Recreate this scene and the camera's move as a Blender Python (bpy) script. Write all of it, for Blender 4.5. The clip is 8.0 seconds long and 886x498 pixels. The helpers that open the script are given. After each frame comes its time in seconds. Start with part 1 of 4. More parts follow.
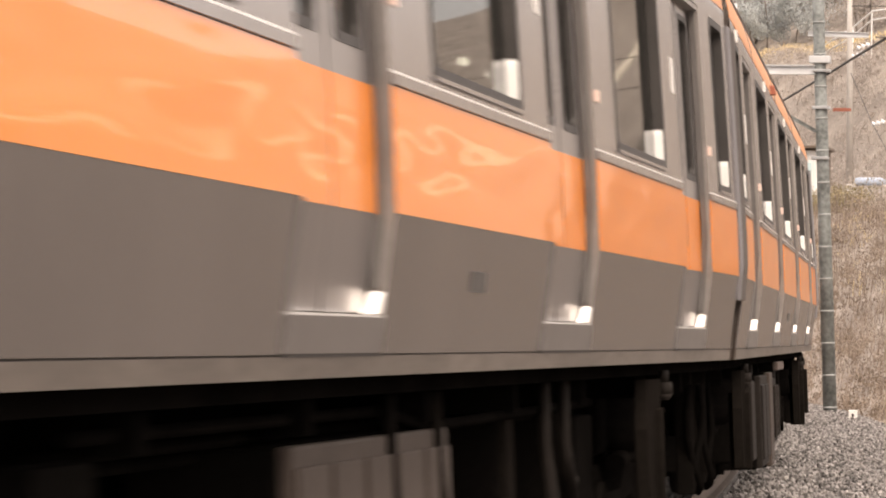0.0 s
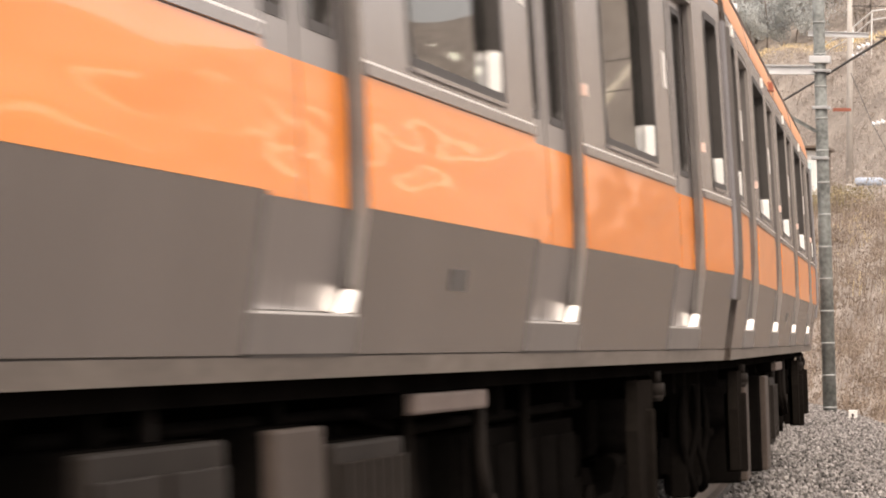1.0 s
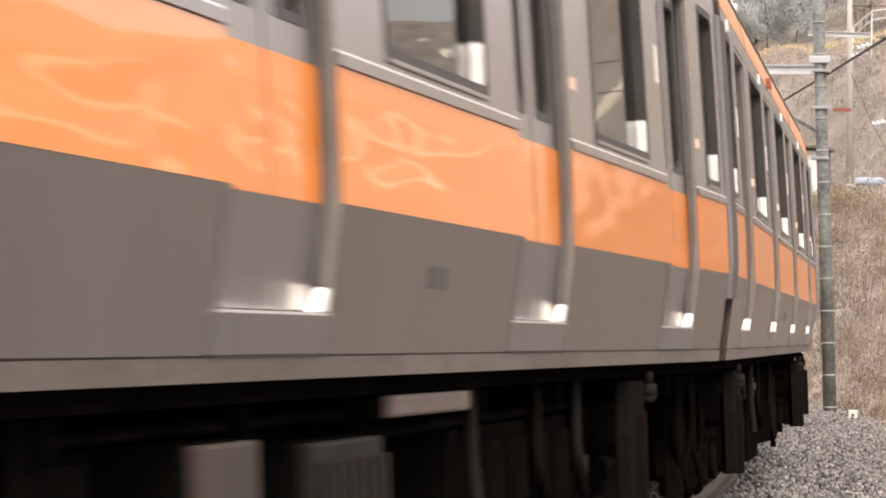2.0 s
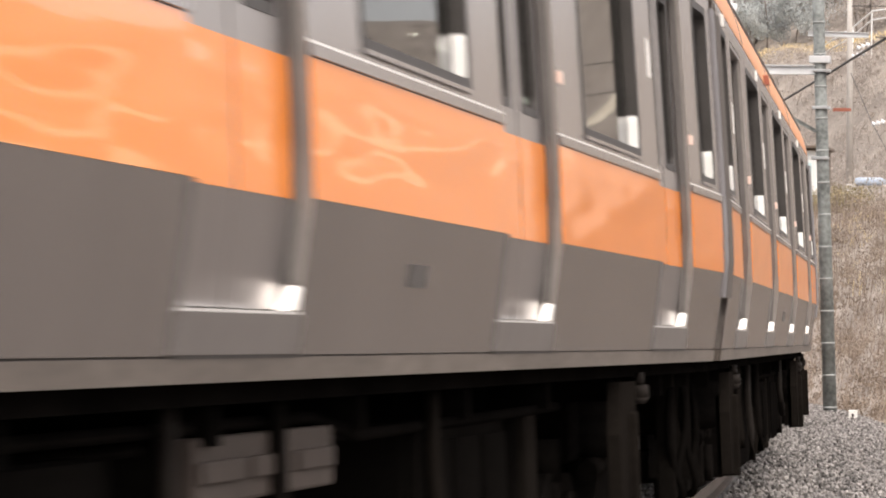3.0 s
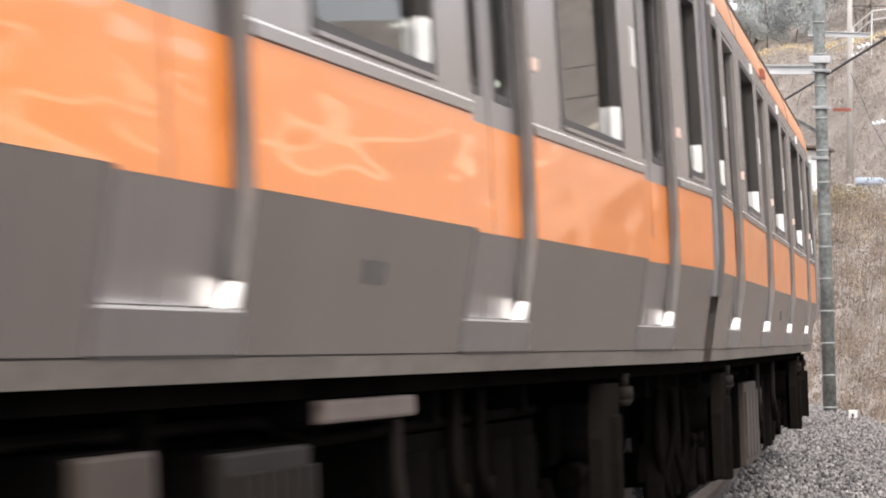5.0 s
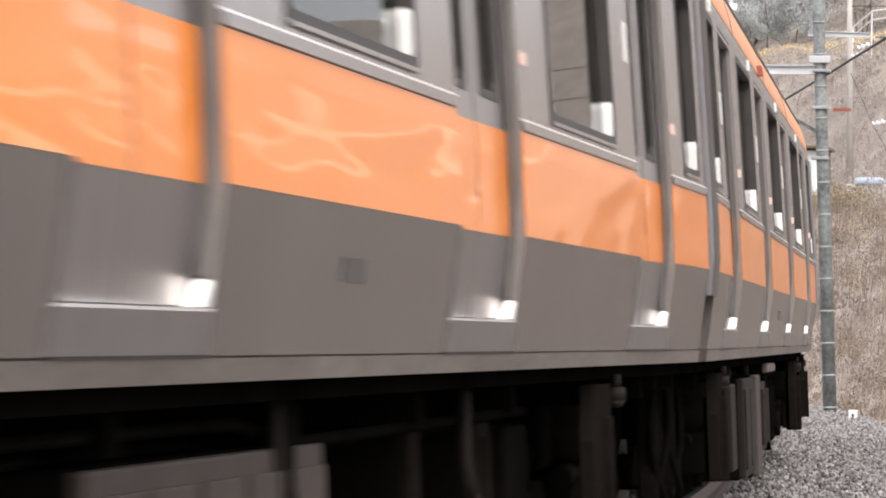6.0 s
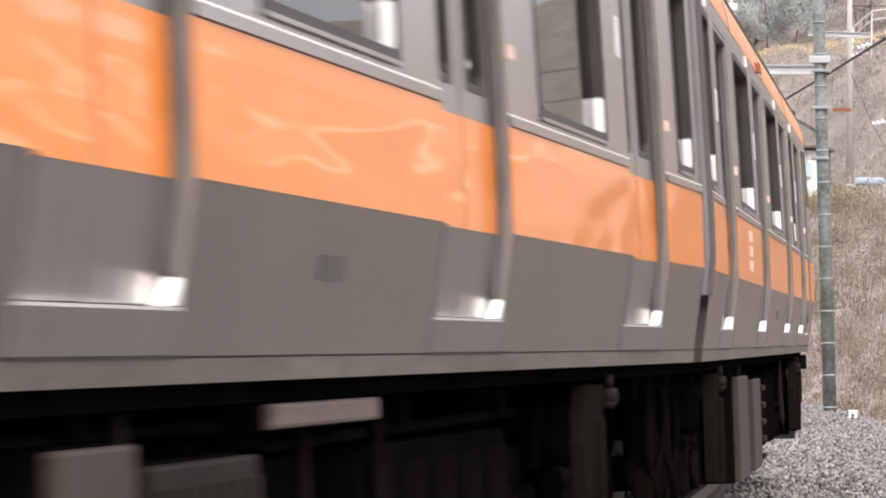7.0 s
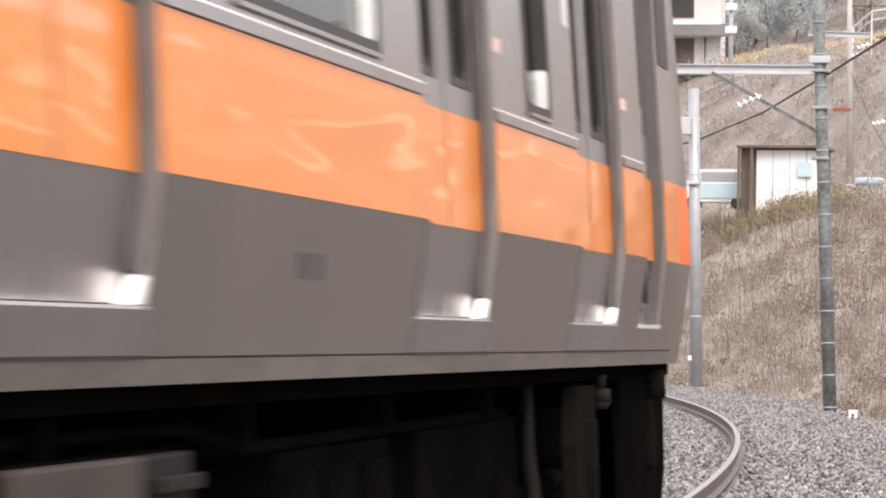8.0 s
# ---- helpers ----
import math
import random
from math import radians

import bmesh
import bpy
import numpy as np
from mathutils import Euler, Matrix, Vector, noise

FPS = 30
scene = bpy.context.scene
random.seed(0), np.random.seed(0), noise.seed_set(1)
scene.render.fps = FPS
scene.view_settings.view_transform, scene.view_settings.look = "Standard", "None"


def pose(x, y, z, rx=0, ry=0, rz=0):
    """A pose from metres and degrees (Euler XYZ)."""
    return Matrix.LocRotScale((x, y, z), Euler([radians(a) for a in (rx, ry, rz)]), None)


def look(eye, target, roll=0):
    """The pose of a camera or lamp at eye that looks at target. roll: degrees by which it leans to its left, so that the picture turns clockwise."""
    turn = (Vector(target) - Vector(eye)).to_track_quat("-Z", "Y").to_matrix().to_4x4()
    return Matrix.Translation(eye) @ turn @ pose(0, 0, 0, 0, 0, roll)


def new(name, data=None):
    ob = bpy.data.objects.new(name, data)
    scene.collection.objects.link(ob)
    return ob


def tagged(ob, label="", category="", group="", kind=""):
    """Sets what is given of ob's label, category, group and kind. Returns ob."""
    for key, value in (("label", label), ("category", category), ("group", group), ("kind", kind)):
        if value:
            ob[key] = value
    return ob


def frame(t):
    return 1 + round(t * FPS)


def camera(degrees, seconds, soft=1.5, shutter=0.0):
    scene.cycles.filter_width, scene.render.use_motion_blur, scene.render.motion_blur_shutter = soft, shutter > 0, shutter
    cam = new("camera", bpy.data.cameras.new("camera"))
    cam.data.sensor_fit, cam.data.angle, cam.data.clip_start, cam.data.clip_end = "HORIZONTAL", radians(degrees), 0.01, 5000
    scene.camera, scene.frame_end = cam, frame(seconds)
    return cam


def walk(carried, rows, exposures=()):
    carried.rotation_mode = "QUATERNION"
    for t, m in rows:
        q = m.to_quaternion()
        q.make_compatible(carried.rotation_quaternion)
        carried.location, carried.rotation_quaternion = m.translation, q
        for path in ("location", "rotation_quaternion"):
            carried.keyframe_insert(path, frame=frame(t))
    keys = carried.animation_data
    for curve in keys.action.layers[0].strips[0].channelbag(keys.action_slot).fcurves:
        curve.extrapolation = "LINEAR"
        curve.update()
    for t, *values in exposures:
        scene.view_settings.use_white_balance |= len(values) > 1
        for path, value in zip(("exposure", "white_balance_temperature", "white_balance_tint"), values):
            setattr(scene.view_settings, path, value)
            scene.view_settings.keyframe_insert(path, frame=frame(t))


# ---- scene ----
# Camera: hand-steadied on a stand beside the line, long lens.
EYE = (0.0, 0.0, 1.325)
YAW, PITCH, ROLL = 11.248, 1.2875, 1.02
cam = camera(12.604, 8.0, soft=1.9, shutter=0.3)
AIM = (-math.sin(radians(YAW)) * math.cos(radians(PITCH)) * 50,
       math.cos(radians(YAW)) * math.cos(radians(PITCH)) * 50,
       EYE[2] + math.sin(radians(PITCH)) * 50)
walk(cam, [(0.0, look(EYE, AIM, ROLL)), (8.0, look(EYE, AIM, ROLL))],
     exposures=[(0.0, 1.3, 7900, 17), (1.5, 1.3, 7500, 15), (3.0, 1.3, 7050, 13), (4.5, 1.3, 6600, 11), (8.0, 1.3, 6700, 14)])

# Light: an overcast winter sky with a weak, very wide sun.
SUN_EL, SUN_AZ = 48.0, 150.0          # degrees; azimuth clockwise from +y
world = bpy.data.worlds.new("sky")
scene.world = world
world.use_nodes = True
wn = world.node_tree
sky = wn.nodes.new("ShaderNodeTexSky")
sky.sky_type, sky.sun_disc = "NISHITA", False
sky.sun_elevation, sky.sun_rotation = radians(SUN_EL), radians(SUN_AZ)
sky.air_density, sky.dust_density, sky.ozone_density = 1.0, 4.0, 1.0
veil = wn.nodes.new("ShaderNodeMix")
veil.data_type = "RGBA"
veil.inputs[0].default_value = 0.8
wn.links.new(sky.outputs[0], veil.inputs[6])
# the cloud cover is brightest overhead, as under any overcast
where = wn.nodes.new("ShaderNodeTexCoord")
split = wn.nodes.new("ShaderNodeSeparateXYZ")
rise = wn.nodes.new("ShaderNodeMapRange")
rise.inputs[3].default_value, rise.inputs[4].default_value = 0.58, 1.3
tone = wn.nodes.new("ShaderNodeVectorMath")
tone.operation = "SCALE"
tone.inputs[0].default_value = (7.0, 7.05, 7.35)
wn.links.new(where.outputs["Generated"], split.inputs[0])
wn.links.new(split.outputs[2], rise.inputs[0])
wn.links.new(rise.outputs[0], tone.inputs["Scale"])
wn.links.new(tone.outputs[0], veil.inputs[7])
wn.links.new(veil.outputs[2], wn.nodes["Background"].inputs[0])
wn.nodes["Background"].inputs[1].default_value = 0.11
sun_data = bpy.data.lights.new("sun", "SUN")
sun_data.energy, sun_data.angle, sun_data.color = 0.8, radians(25), (1.0, 0.96, 0.9)
sun = new("sun", sun_data)
az, el = radians(SUN_AZ), radians(SUN_EL)
sun.matrix_world = look((math.sin(az) * 60, math.cos(az) * 60, 80),
                        (math.sin(az) * 60 - math.sin(az) * math.cos(el), math.cos(az) * 60 - math.cos(az) * math.cos(el), 80 - math.sin(el)))

# ---- materials ----


def material(name, base, rough=0.6, metal=0.0, vary=0.15, scale=3.0, fine=60.0, bump=0.0, second=None, spec=0.5, coords="Object", coat=0.0, stretch=(1, 1, 1), each=0.0, deep=0.01):
    m = bpy.data.materials.new(name)
    m.use_nodes = True
    t = m.node_tree
    b = t.nodes["Principled BSDF"]
    b.inputs["Roughness"].default_value, b.inputs["Metallic"].default_value = rough, metal
    b.inputs["Specular IOR Level"].default_value = spec
    b.inputs["Coat Weight"].default_value, b.inputs["Coat Roughness"].default_value = coat, 0.045
    co = t.nodes.new("ShaderNodeTexCoord")
    mp = t.nodes.new("ShaderNodeMapping")
    mp.inputs["Scale"].default_value = stretch
    t.links.new(co.outputs[coords], mp.inputs[0])
    big, small = t.nodes.new("ShaderNodeTexNoise"), t.nodes.new("ShaderNodeTexNoise")
    for n, s in ((big, scale), (small, fine)):
        n.inputs["Scale"].default_value = s
        n.inputs["Detail"].default_value = 1.0 if deep > 0.01 else 4.0
        t.links.new(mp.outputs[0], n.inputs["Vector"])
    add = t.nodes.new("ShaderNodeMix")
    add.inputs[0].default_value = 0.4
    t.links.new(big.outputs[0], add.inputs[2])
    t.links.new(small.outputs[0], add.inputs[3])
    ramp = t.nodes.new("ShaderNodeValToRGB")
    ramp.color_ramp.elements[0].position, ramp.color_ramp.elements[1].position = 0.35, 0.65
    dark = tuple(c * (1 - vary) for c in base)
    light = tuple(min(1, c * (1 + vary)) for c in base) if second is None else second
    ramp.color_ramp.elements[0].color, ramp.color_ramp.elements[1].color = (*dark, 1), (*light, 1)
    t.links.new(add.outputs[0], ramp.inputs[0])
    out = ramp.outputs[0]
    if each:
        info = t.nodes.new("ShaderNodeNewGeometry")
        hsv = t.nodes.new("ShaderNodeHueSaturation")
        rng = t.nodes.new("ShaderNodeMapRange")
        rng.inputs[3].default_value, rng.inputs[4].default_value = 1 - each, 1 + each
        t.links.new(info.outputs["Random Per Island"], rng.inputs[0])
        t.links.new(rng.outputs[0], hsv.inputs["Value"])
        t.links.new(out, hsv.inputs["Color"])
        out = hsv.outputs[0]
    t.links.new(out, b.inputs["Base Color"])
    if bump:
        bp = t.nodes.new("ShaderNodeBump")
        bp.inputs["Strength"].default_value, bp.inputs["Distance"].default_value = bump, deep
        t.links.new(small.outputs[0], bp.inputs["Height"])
        t.links.new(bp.outputs[0], b.inputs["Normal"])
        if coat:
            t.links.new(bp.outputs[0], b.inputs["Coat Normal"])
    return m


def glass(name, tint, rough=0.02):
    m = bpy.data.materials.new(name)
    m.use_nodes = True
    t = m.node_tree
    t.nodes.clear()
    o = t.nodes.new("ShaderNodeOutputMaterial")
    mix, tr, gl, fr = (t.nodes.new("ShaderNode" + k) for k in ("MixShader", "BsdfTransparent", "BsdfGlossy", "Fresnel"))
    tr.inputs[0].default_value = (*tint, 1)
    gl.inputs["Roughness"].default_value = rough
    fr.inputs[0].default_value = 1.45
    weak = t.nodes.new("ShaderNodeMath")
    weak.operation = "MULTIPLY"
    weak.inputs[1].default_value = 0.9
    t.links.new(fr.outputs[0], weak.inputs[0])
    t.links.new(weak.outputs[0], mix.inputs[0])
    t.links.new(tr.outputs[0], mix.inputs[1])
    t.links.new(gl.outputs[0], mix.inputs[2])
    t.links.new(mix.outputs[0], o.inputs[0])
    return m


STEEL = material("brushed stainless steel", (0.375, 0.353, 0.352), 0.25, 0.92, 0.07, 1.2, 3.0, 0.12, stretch=(1.6, 1, 0.5))
SILL_PANEL = material("dull sill panel steel", (0.3, 0.282, 0.275), 0.42, 0.85, 0.1, 1.5, 9, 0.06)
DOOR_STEEL = material("door stainless steel", (0.4, 0.376, 0.374), 0.33, 0.9, 0.07, 1.5, 4, 0.12, stretch=(4, 1, 0.5))
SILL_STEEL = material("dusty side sill steel", (0.2, 0.172, 0.152), 0.55, 0.5, 0.24, 1.3, 9, 0.05, stretch=(0.6, 1, 3))
ORANGE = material("orange film", (1.0, 0.272, 0.016), 0.35, 0.0, 0.02, 0.8, 2.1, 1.0, coat=0.6, spec=0.2, deep=0.012, stretch=(0.4, 1, 2.4))
ORANGE_CAB = material("orange cab paint", (1.0, 0.2, 0.035), 0.4, 0.0, 0.03, 0.8, 12, spec=0.3)
ORANGE_TOP = material("orange film at the eaves", (0.74, 0.29, 0.1), 0.4, 0.0, 0.05, 0.8, 12)
BRIGHT = material("polished aluminium", (0.95, 0.94, 0.92), 0.28, 0.3, 0.03, 4, 60)
WHITE = material("white plastic", (0.9, 0.89, 0.86), 0.35, 0, 0.03, 5, 60)
RUBBER = material("dark rubber seal", (0.045, 0.04, 0.038), 0.55, 0, 0.2, 6, 80)
JAMB = material("grey door jamb steel", (0.3, 0.275, 0.26), 0.5, 0.4, 0.15, 5, 60)
HOOD = material("grey gangway hood rubber", (0.2, 0.19, 0.198), 0.5, 0, 0.12, 3, 50)
RUST = material("rusty car end", (0.055, 0.036, 0.03), 0.8, 0.0, 0.35, 2.5, 14, 0.2, second=(0.12, 0.09, 0.074), spec=0.2)
ROOF = material("grey roof paint", (0.2, 0.19, 0.185), 0.6, 0, 0.12, 2, 30)
LINING = material("cream interior lining", (0.55, 0.53, 0.5), 0.55, 0, 0.05, 2, 30)
SEAT = material("dark red moquette", (0.16, 0.05, 0.04), 0.9, 0, 0.1, 6, 80)
FLOORING = material("grey vinyl", (0.2, 0.19, 0.18), 0.6, 0, 0.1, 4, 60)
# Underfloor and bogie colours are lowered to carry the shade beneath the cars.
UNDER = material("shade-dark underframe", (0.006, 0.0053, 0.0048), 1.0, 0.0, 0.4, 2, 30, 0.2, spec=0.0)
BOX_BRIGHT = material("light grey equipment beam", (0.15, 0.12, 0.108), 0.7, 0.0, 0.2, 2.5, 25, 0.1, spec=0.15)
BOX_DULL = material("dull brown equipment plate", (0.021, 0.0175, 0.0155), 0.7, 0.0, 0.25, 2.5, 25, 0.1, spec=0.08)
BOX_GREY = material("shade-dark grey equipment box", (0.013, 0.011, 0.0095), 1.0, 0.0, 0.25, 2.5, 25, 0.1, spec=0.0)
BOX_PALE = material("shade-dulled pale equipment box", (0.066, 0.052, 0.045), 0.7, 0.0, 0.2, 2.5, 25, 0.1, spec=0.15)
BOGIE = material("shade-dark bogie steel", (0.009, 0.0078, 0.007), 1.0, 0.0, 0.35, 3, 30, 0.2, spec=0.0)
WHEEL = material("wheel steel", (0.035, 0.03, 0.027), 0.6, 0.5, 0.2, 3, 30)
LAMP_WHITE = bpy.data.materials.new("lit ceiling lamp")
LAMP_WHITE.use_nodes = True
LAMP_WHITE.node_tree.nodes["Principled BSDF"].inputs["Emission Color"].default_value = (1.0, 0.97, 0.9, 1)
LAMP_WHITE.node_tree.nodes["Principled BSDF"].inputs["Emission Strength"].default_value = 6.0
LAMP_RED = material("salmon lamp lens", (0.85, 0.64, 0.56), 0.35, 0, 0.1, 20, 90, coat=0.4)
STICKER = material("white film lettering", (0.92, 0.58, 0.42), 0.4, 0, 0.06, 6, 60)
GLASS = glass("grey tinted window glass", (0.5, 0.53, 0.51))
SEAL = material("grey door seal", (0.13, 0.12, 0.115), 0.6, 0, 0.15, 6, 80)
# Hood rubber of the far car's end, darkened to stand for its shade.
HOOD_SHADED = material("shade-dark gangway hood rubber", (0.11, 0.096, 0.088), 0.7, 0, 0.12, 3, 50)
PLATE = material("grey steel cover plate", (0.115, 0.108, 0.106), 0.5, 0.4, 0.1, 6, 60)
PANE = glass("clear glass", (0.85, 0.88, 0.87))
RAIL = material("weathered rail steel", (0.13, 0.1, 0.085), 0.55, 0.4, 0.25, 2, 30, 0.1)
RAIL_TOP = material("polished rail head", (0.5, 0.47, 0.45), 0.3, 0.9, 0.1, 2, 30, stretch=(1, 1, 1))
SLEEPER = material("concrete sleeper", (0.3, 0.28, 0.26), 0.85, 0, 0.2, 3, 40, 0.2)
BALLAST = material("grey ballast", (0.14, 0.13, 0.123), 0.9, 0, 0.45, 9, 14, 0.8, second=(0.31, 0.295, 0.285))
STONE = material("crushed stone", (0.225, 0.212, 0.205), 0.85, 0, 0.35, 5, 50, 0.3, each=0.75)
EARTH = material("dry winter bank", (0.065, 0.053, 0.044), 0.95, 0, 0.35, 0.5, 3, 0.4, second=(0.13, 0.105, 0.084))
SLOPE = material("withered hillside grass", (0.23, 0.195, 0.17), 0.95, 0, 0.25, 0.35, 9, 0.5, second=(0.38, 0.33, 0.285))
MEADOW = material("bleached meadow", (0.66, 0.58, 0.45), 0.95, 0, 0.2, 0.2, 3, second=(0.82, 0.75, 0.62))
TWIG = material("dry brown scrub", (0.23, 0.18, 0.15), 0.9, 0, 0.3, 0.3, 3, each=0.25, second=(0.33, 0.265, 0.215))
STRAW = material("pale dry grass", (0.7, 0.56, 0.32), 0.9, 0, 0.2, 0.4, 4, each=0.25)
# Leaf and crown colours are paled to hold the mist over the hillside.
LEAF = material("mist-paled grey green leaves", (0.42, 0.445, 0.445), 0.9, 0, 0.2, 0.12, 2, each=0.06)
BARE = material("mist-paled winter crowns", (0.4, 0.365, 0.34), 0.9, 0, 0.2, 0.2, 2, each=0.12)
BARK = material("brown bark", (0.2, 0.17, 0.15), 0.9, 0, 0.25, 3, 20, 0.3)
GALV = material("galvanised steel", (0.42, 0.43, 0.44), 0.5, 0.35, 0.12, 3, 30)
GALV_PALE = material("pale painted steel beam", (0.6, 0.61, 0.62), 0.5, 0.1, 0.08, 3, 30)
POLE_GREEN = material("weathered pole steel", (0.13, 0.14, 0.135), 0.7, 0.1, 0.3, 1.2, 12, 0.1, second=(0.32, 0.345, 0.335))
WIRE = material("black cable", (0.03, 0.03, 0.03), 0.6, 0, 0.1, 3, 20)
PORCELAIN = material("white porcelain", (0.85, 0.86, 0.88), 0.2, 0, 0.03, 5, 40)
SHEET = material("white corrugated sheet", (0.88, 0.88, 0.87), 0.5, 0, 0.06, 1.5, 12)
SHEET_BLUE = material("pale blue sheet", (0.56, 0.72, 0.75), 0.5, 0, 0.06, 1.5, 12)
TIMBER = material("weathered timber", (0.16, 0.125, 0.1), 0.85, 0, 0.2, 2, 20)
TILE = material("grey roof tile", (0.15, 0.14, 0.14), 0.7, 0, 0.15, 2, 20)
PLASTER = material("white plaster", (0.78, 0.76, 0.73), 0.8, 0, 0.06, 1, 12)
CLAY = material("red brown clay", (0.35, 0.12, 0.08), 0.8, 0, 0.15, 2, 20)
TARP = material("pale blue tarpaulin", (0.42, 0.49, 0.6), 0.6, 0, 0.15, 1, 8)
CONCRETE = material("pale concrete", (0.5, 0.47, 0.44), 0.85, 0, 0.15, 0.8, 10)

# ---- mesh helpers ----


def mesh_of(bm, name, mats):
    me = bpy.data.meshes.new(name)
    bm.to_mesh(me)
    bm.free()
    for m in (mats if isinstance(mats, (list, tuple)) else [mats]):
        me.materials.append(m)
    return me


def part(name, bm, mats, parent, label=""):
    """Links a bmesh, or a ready mesh, as one object under its thing."""
    me = bm if isinstance(bm, bpy.types.Mesh) else mesh_of(bm, name, mats)
    ob = new(name, me)
    ob.parent = parent
    return tagged(ob, label)


def thing(name, bm, mats, label, category, group="", kind=""):
    return tagged(new(name, mesh_of(bm, name, mats) if bm else None), label, category, group, kind)


def box(bm, x0, x1, y0, y1, z0, z1, mat=0, bevel=0.0):
    c = bmesh.new()
    bmesh.ops.create_cube(c, size=1)
    for v in c.verts:
        v.co = ((x0 + x1) / 2 + v.co.x * (x1 - x0), (y0 + y1) / 2 + v.co.y * (y1 - y0), (z0 + z1) / 2 + v.co.z * (z1 - z0))
    if bevel:
        bmesh.ops.bevel(c, geom=c.edges[:], offset=bevel, segments=2, affect="EDGES", profile=0.5)
    join(bm, c, mat)
    return bm


def join(bm, c, mat=0):
    c.verts.ensure_lookup_table()
    vs = [bm.verts.new(v.co) for v in c.verts]
    c.verts.index_update()
    for f in c.faces:
        g = bm.faces.new([vs[v.index] for v in f.verts])
        g.material_index, g.smooth = mat, f.smooth
    c.free()


def tube(bm, a, b, r0, r1=None, n=10, mat=0, smooth=True):
    a, b = Vector(a), Vector(b)
    r1 = r0 if r1 is None else r1
    q = (b - a).to_track_quat("Z", "Y")
    ring = [[bm.verts.new(p + q @ Vector((r * math.cos(i * math.tau / n), r * math.sin(i * math.tau / n), 0))) for i in range(n)] for p, r in ((a, r0), (b, r1))]
    for i in range(n):
        f = bm.faces.new((ring[0][i], ring[0][(i + 1) % n], ring[1][(i + 1) % n], ring[1][i]))
        f.smooth, f.material_index = smooth, mat
    for r in (list(reversed(ring[0])), ring[1]):
        bm.faces.new(r).material_index = mat
    return bm


def pipe(bm, pts, r, n=6, mat=0):
    """One continuous bent rod."""
    pts = [Vector(p) for p in pts]
    rings = []
    for i, p in enumerate(pts):
        d = (pts[min(i + 1, len(pts) - 1)] - pts[max(i - 1, 0)]).normalized()
        q = d.to_track_quat("Z", "Y")
        rings.append([p + q @ Vector((r * math.cos(k * math.tau / n), r * math.sin(k * math.tau / n), 0)) for k in range(n)])
    vs = loft(bm, rings, mat=mat, smooth=True)
    bm.faces.new(list(reversed(vs[0]))).material_index = mat
    bm.faces.new(vs[-1]).material_index = mat
    return bm


def loft(bm, rings, close=True, mat=0, smooth=False):
    vs = [[bm.verts.new(p) for p in r] for r in rings]
    n = len(vs[0])
    for a, b in zip(vs, vs[1:]):
        for i in range(n if close else n - 1):
            f = bm.faces.new((a[i], a[(i + 1) % n], b[(i + 1) % n], b[i]))
            f.material_index, f.smooth = mat, smooth
    return vs


# ---- the line: one curve of constant radius, slightly graded and canted ----
R, OFF, CANT, GRADE = 411.45, 3.661, 2.92, 0.0019


def on_line(s, rho=0.0, z=0.0, cant=True):
    """A point s metres along the line, rho metres outside its centre, z above the rail."""
    c = radians(CANT) if cant else 0.0
    r = R + rho * math.cos(c) - z * math.sin(c)
    th = s / R
    return Vector((-(R + OFF) + r * math.cos(th), r * math.sin(th), GRADE * s + rho * math.sin(c) + z * math.cos(c)))


def car_pose(s):
    """A car rides with its two bogies on the curve, as a chord."""
    a, b = on_line(s - 6.9), on_line(s + 6.9)
    t = (b - a).normalized()
    n = Vector((t.y, -t.x, 0)).normalized()
    z = n.cross(t)
    c = radians(CANT)
    out, up = n * math.cos(c) + z * math.sin(c), z * math.cos(c) - n * math.sin(c)
    m = Matrix((t, -out, up)).transposed().to_4x4()     # x ahead, -y towards the camera's side
    m.translation = (a + b) / 2
    return m


# ---- ground ----


def smooth(a, b, x):
    t = min(1.0, max(0.0, (x - a) / (b - a)))
    return t * t * (3 - 2 * t)


HILL = ((-400, 12), (-150, 4), (-40, -2.5), (-14, -2.0), (-6, -1.0), (5.5, -0.9), (7.5, -0.6), (9, 0.4), (14, 3.6), (19, 6.4), (27, 7.3), (30, 10.0), (34, 14.6), (38, 17.0), (44, 17.9), (55, 20.6), (80, 38), (165, 80), (320, 130), (600, 150), (5000, 160))
# Camera-side ground out of view, shaped to set what the train reflects.
FLAT = ((-400, 12), (-150, 4), (-40, -2.5), (-14, -2.0), (-6, -1.0), (5.5, -1.0), (8, -1.2), (30, -0.8), (60, 1.0), (150, 12.0), (205, 21.0), (238, 34.0), (420, 62.0), (800, 112), (5000, 140))


def lerp(table, x):
    for (a, u), (b, v) in zip(table, table[1:]):
        if x <= b:
            return u + (v - u) * min(1, max(0, (x - a) / (b - a)))
    return table[-1][1]


def ground_z(x, y):
    rho = math.hypot(x + R + OFF, y) - R
    w = smooth(45, 95, y) * (1 - smooth(-0.06, 0.12, x / max(y, 1.0)))
    z = lerp(HILL, rho) * w + lerp(FLAT, rho) * (1 - w)
    if rho > 60:
        z *= 1 + 0.5 * noise.noise((x * 0.006, y * 0.006, 7)) * smooth(60, 200, rho)
    if abs(rho) > 7:
        z += (noise.noise((x * 0.11, y * 0.11, 0)) * 0.5 + noise.noise((x * 0.4, y * 0.4, 3)) * 0.22) * min(1, (abs(rho) - 7) / 4)
    return z


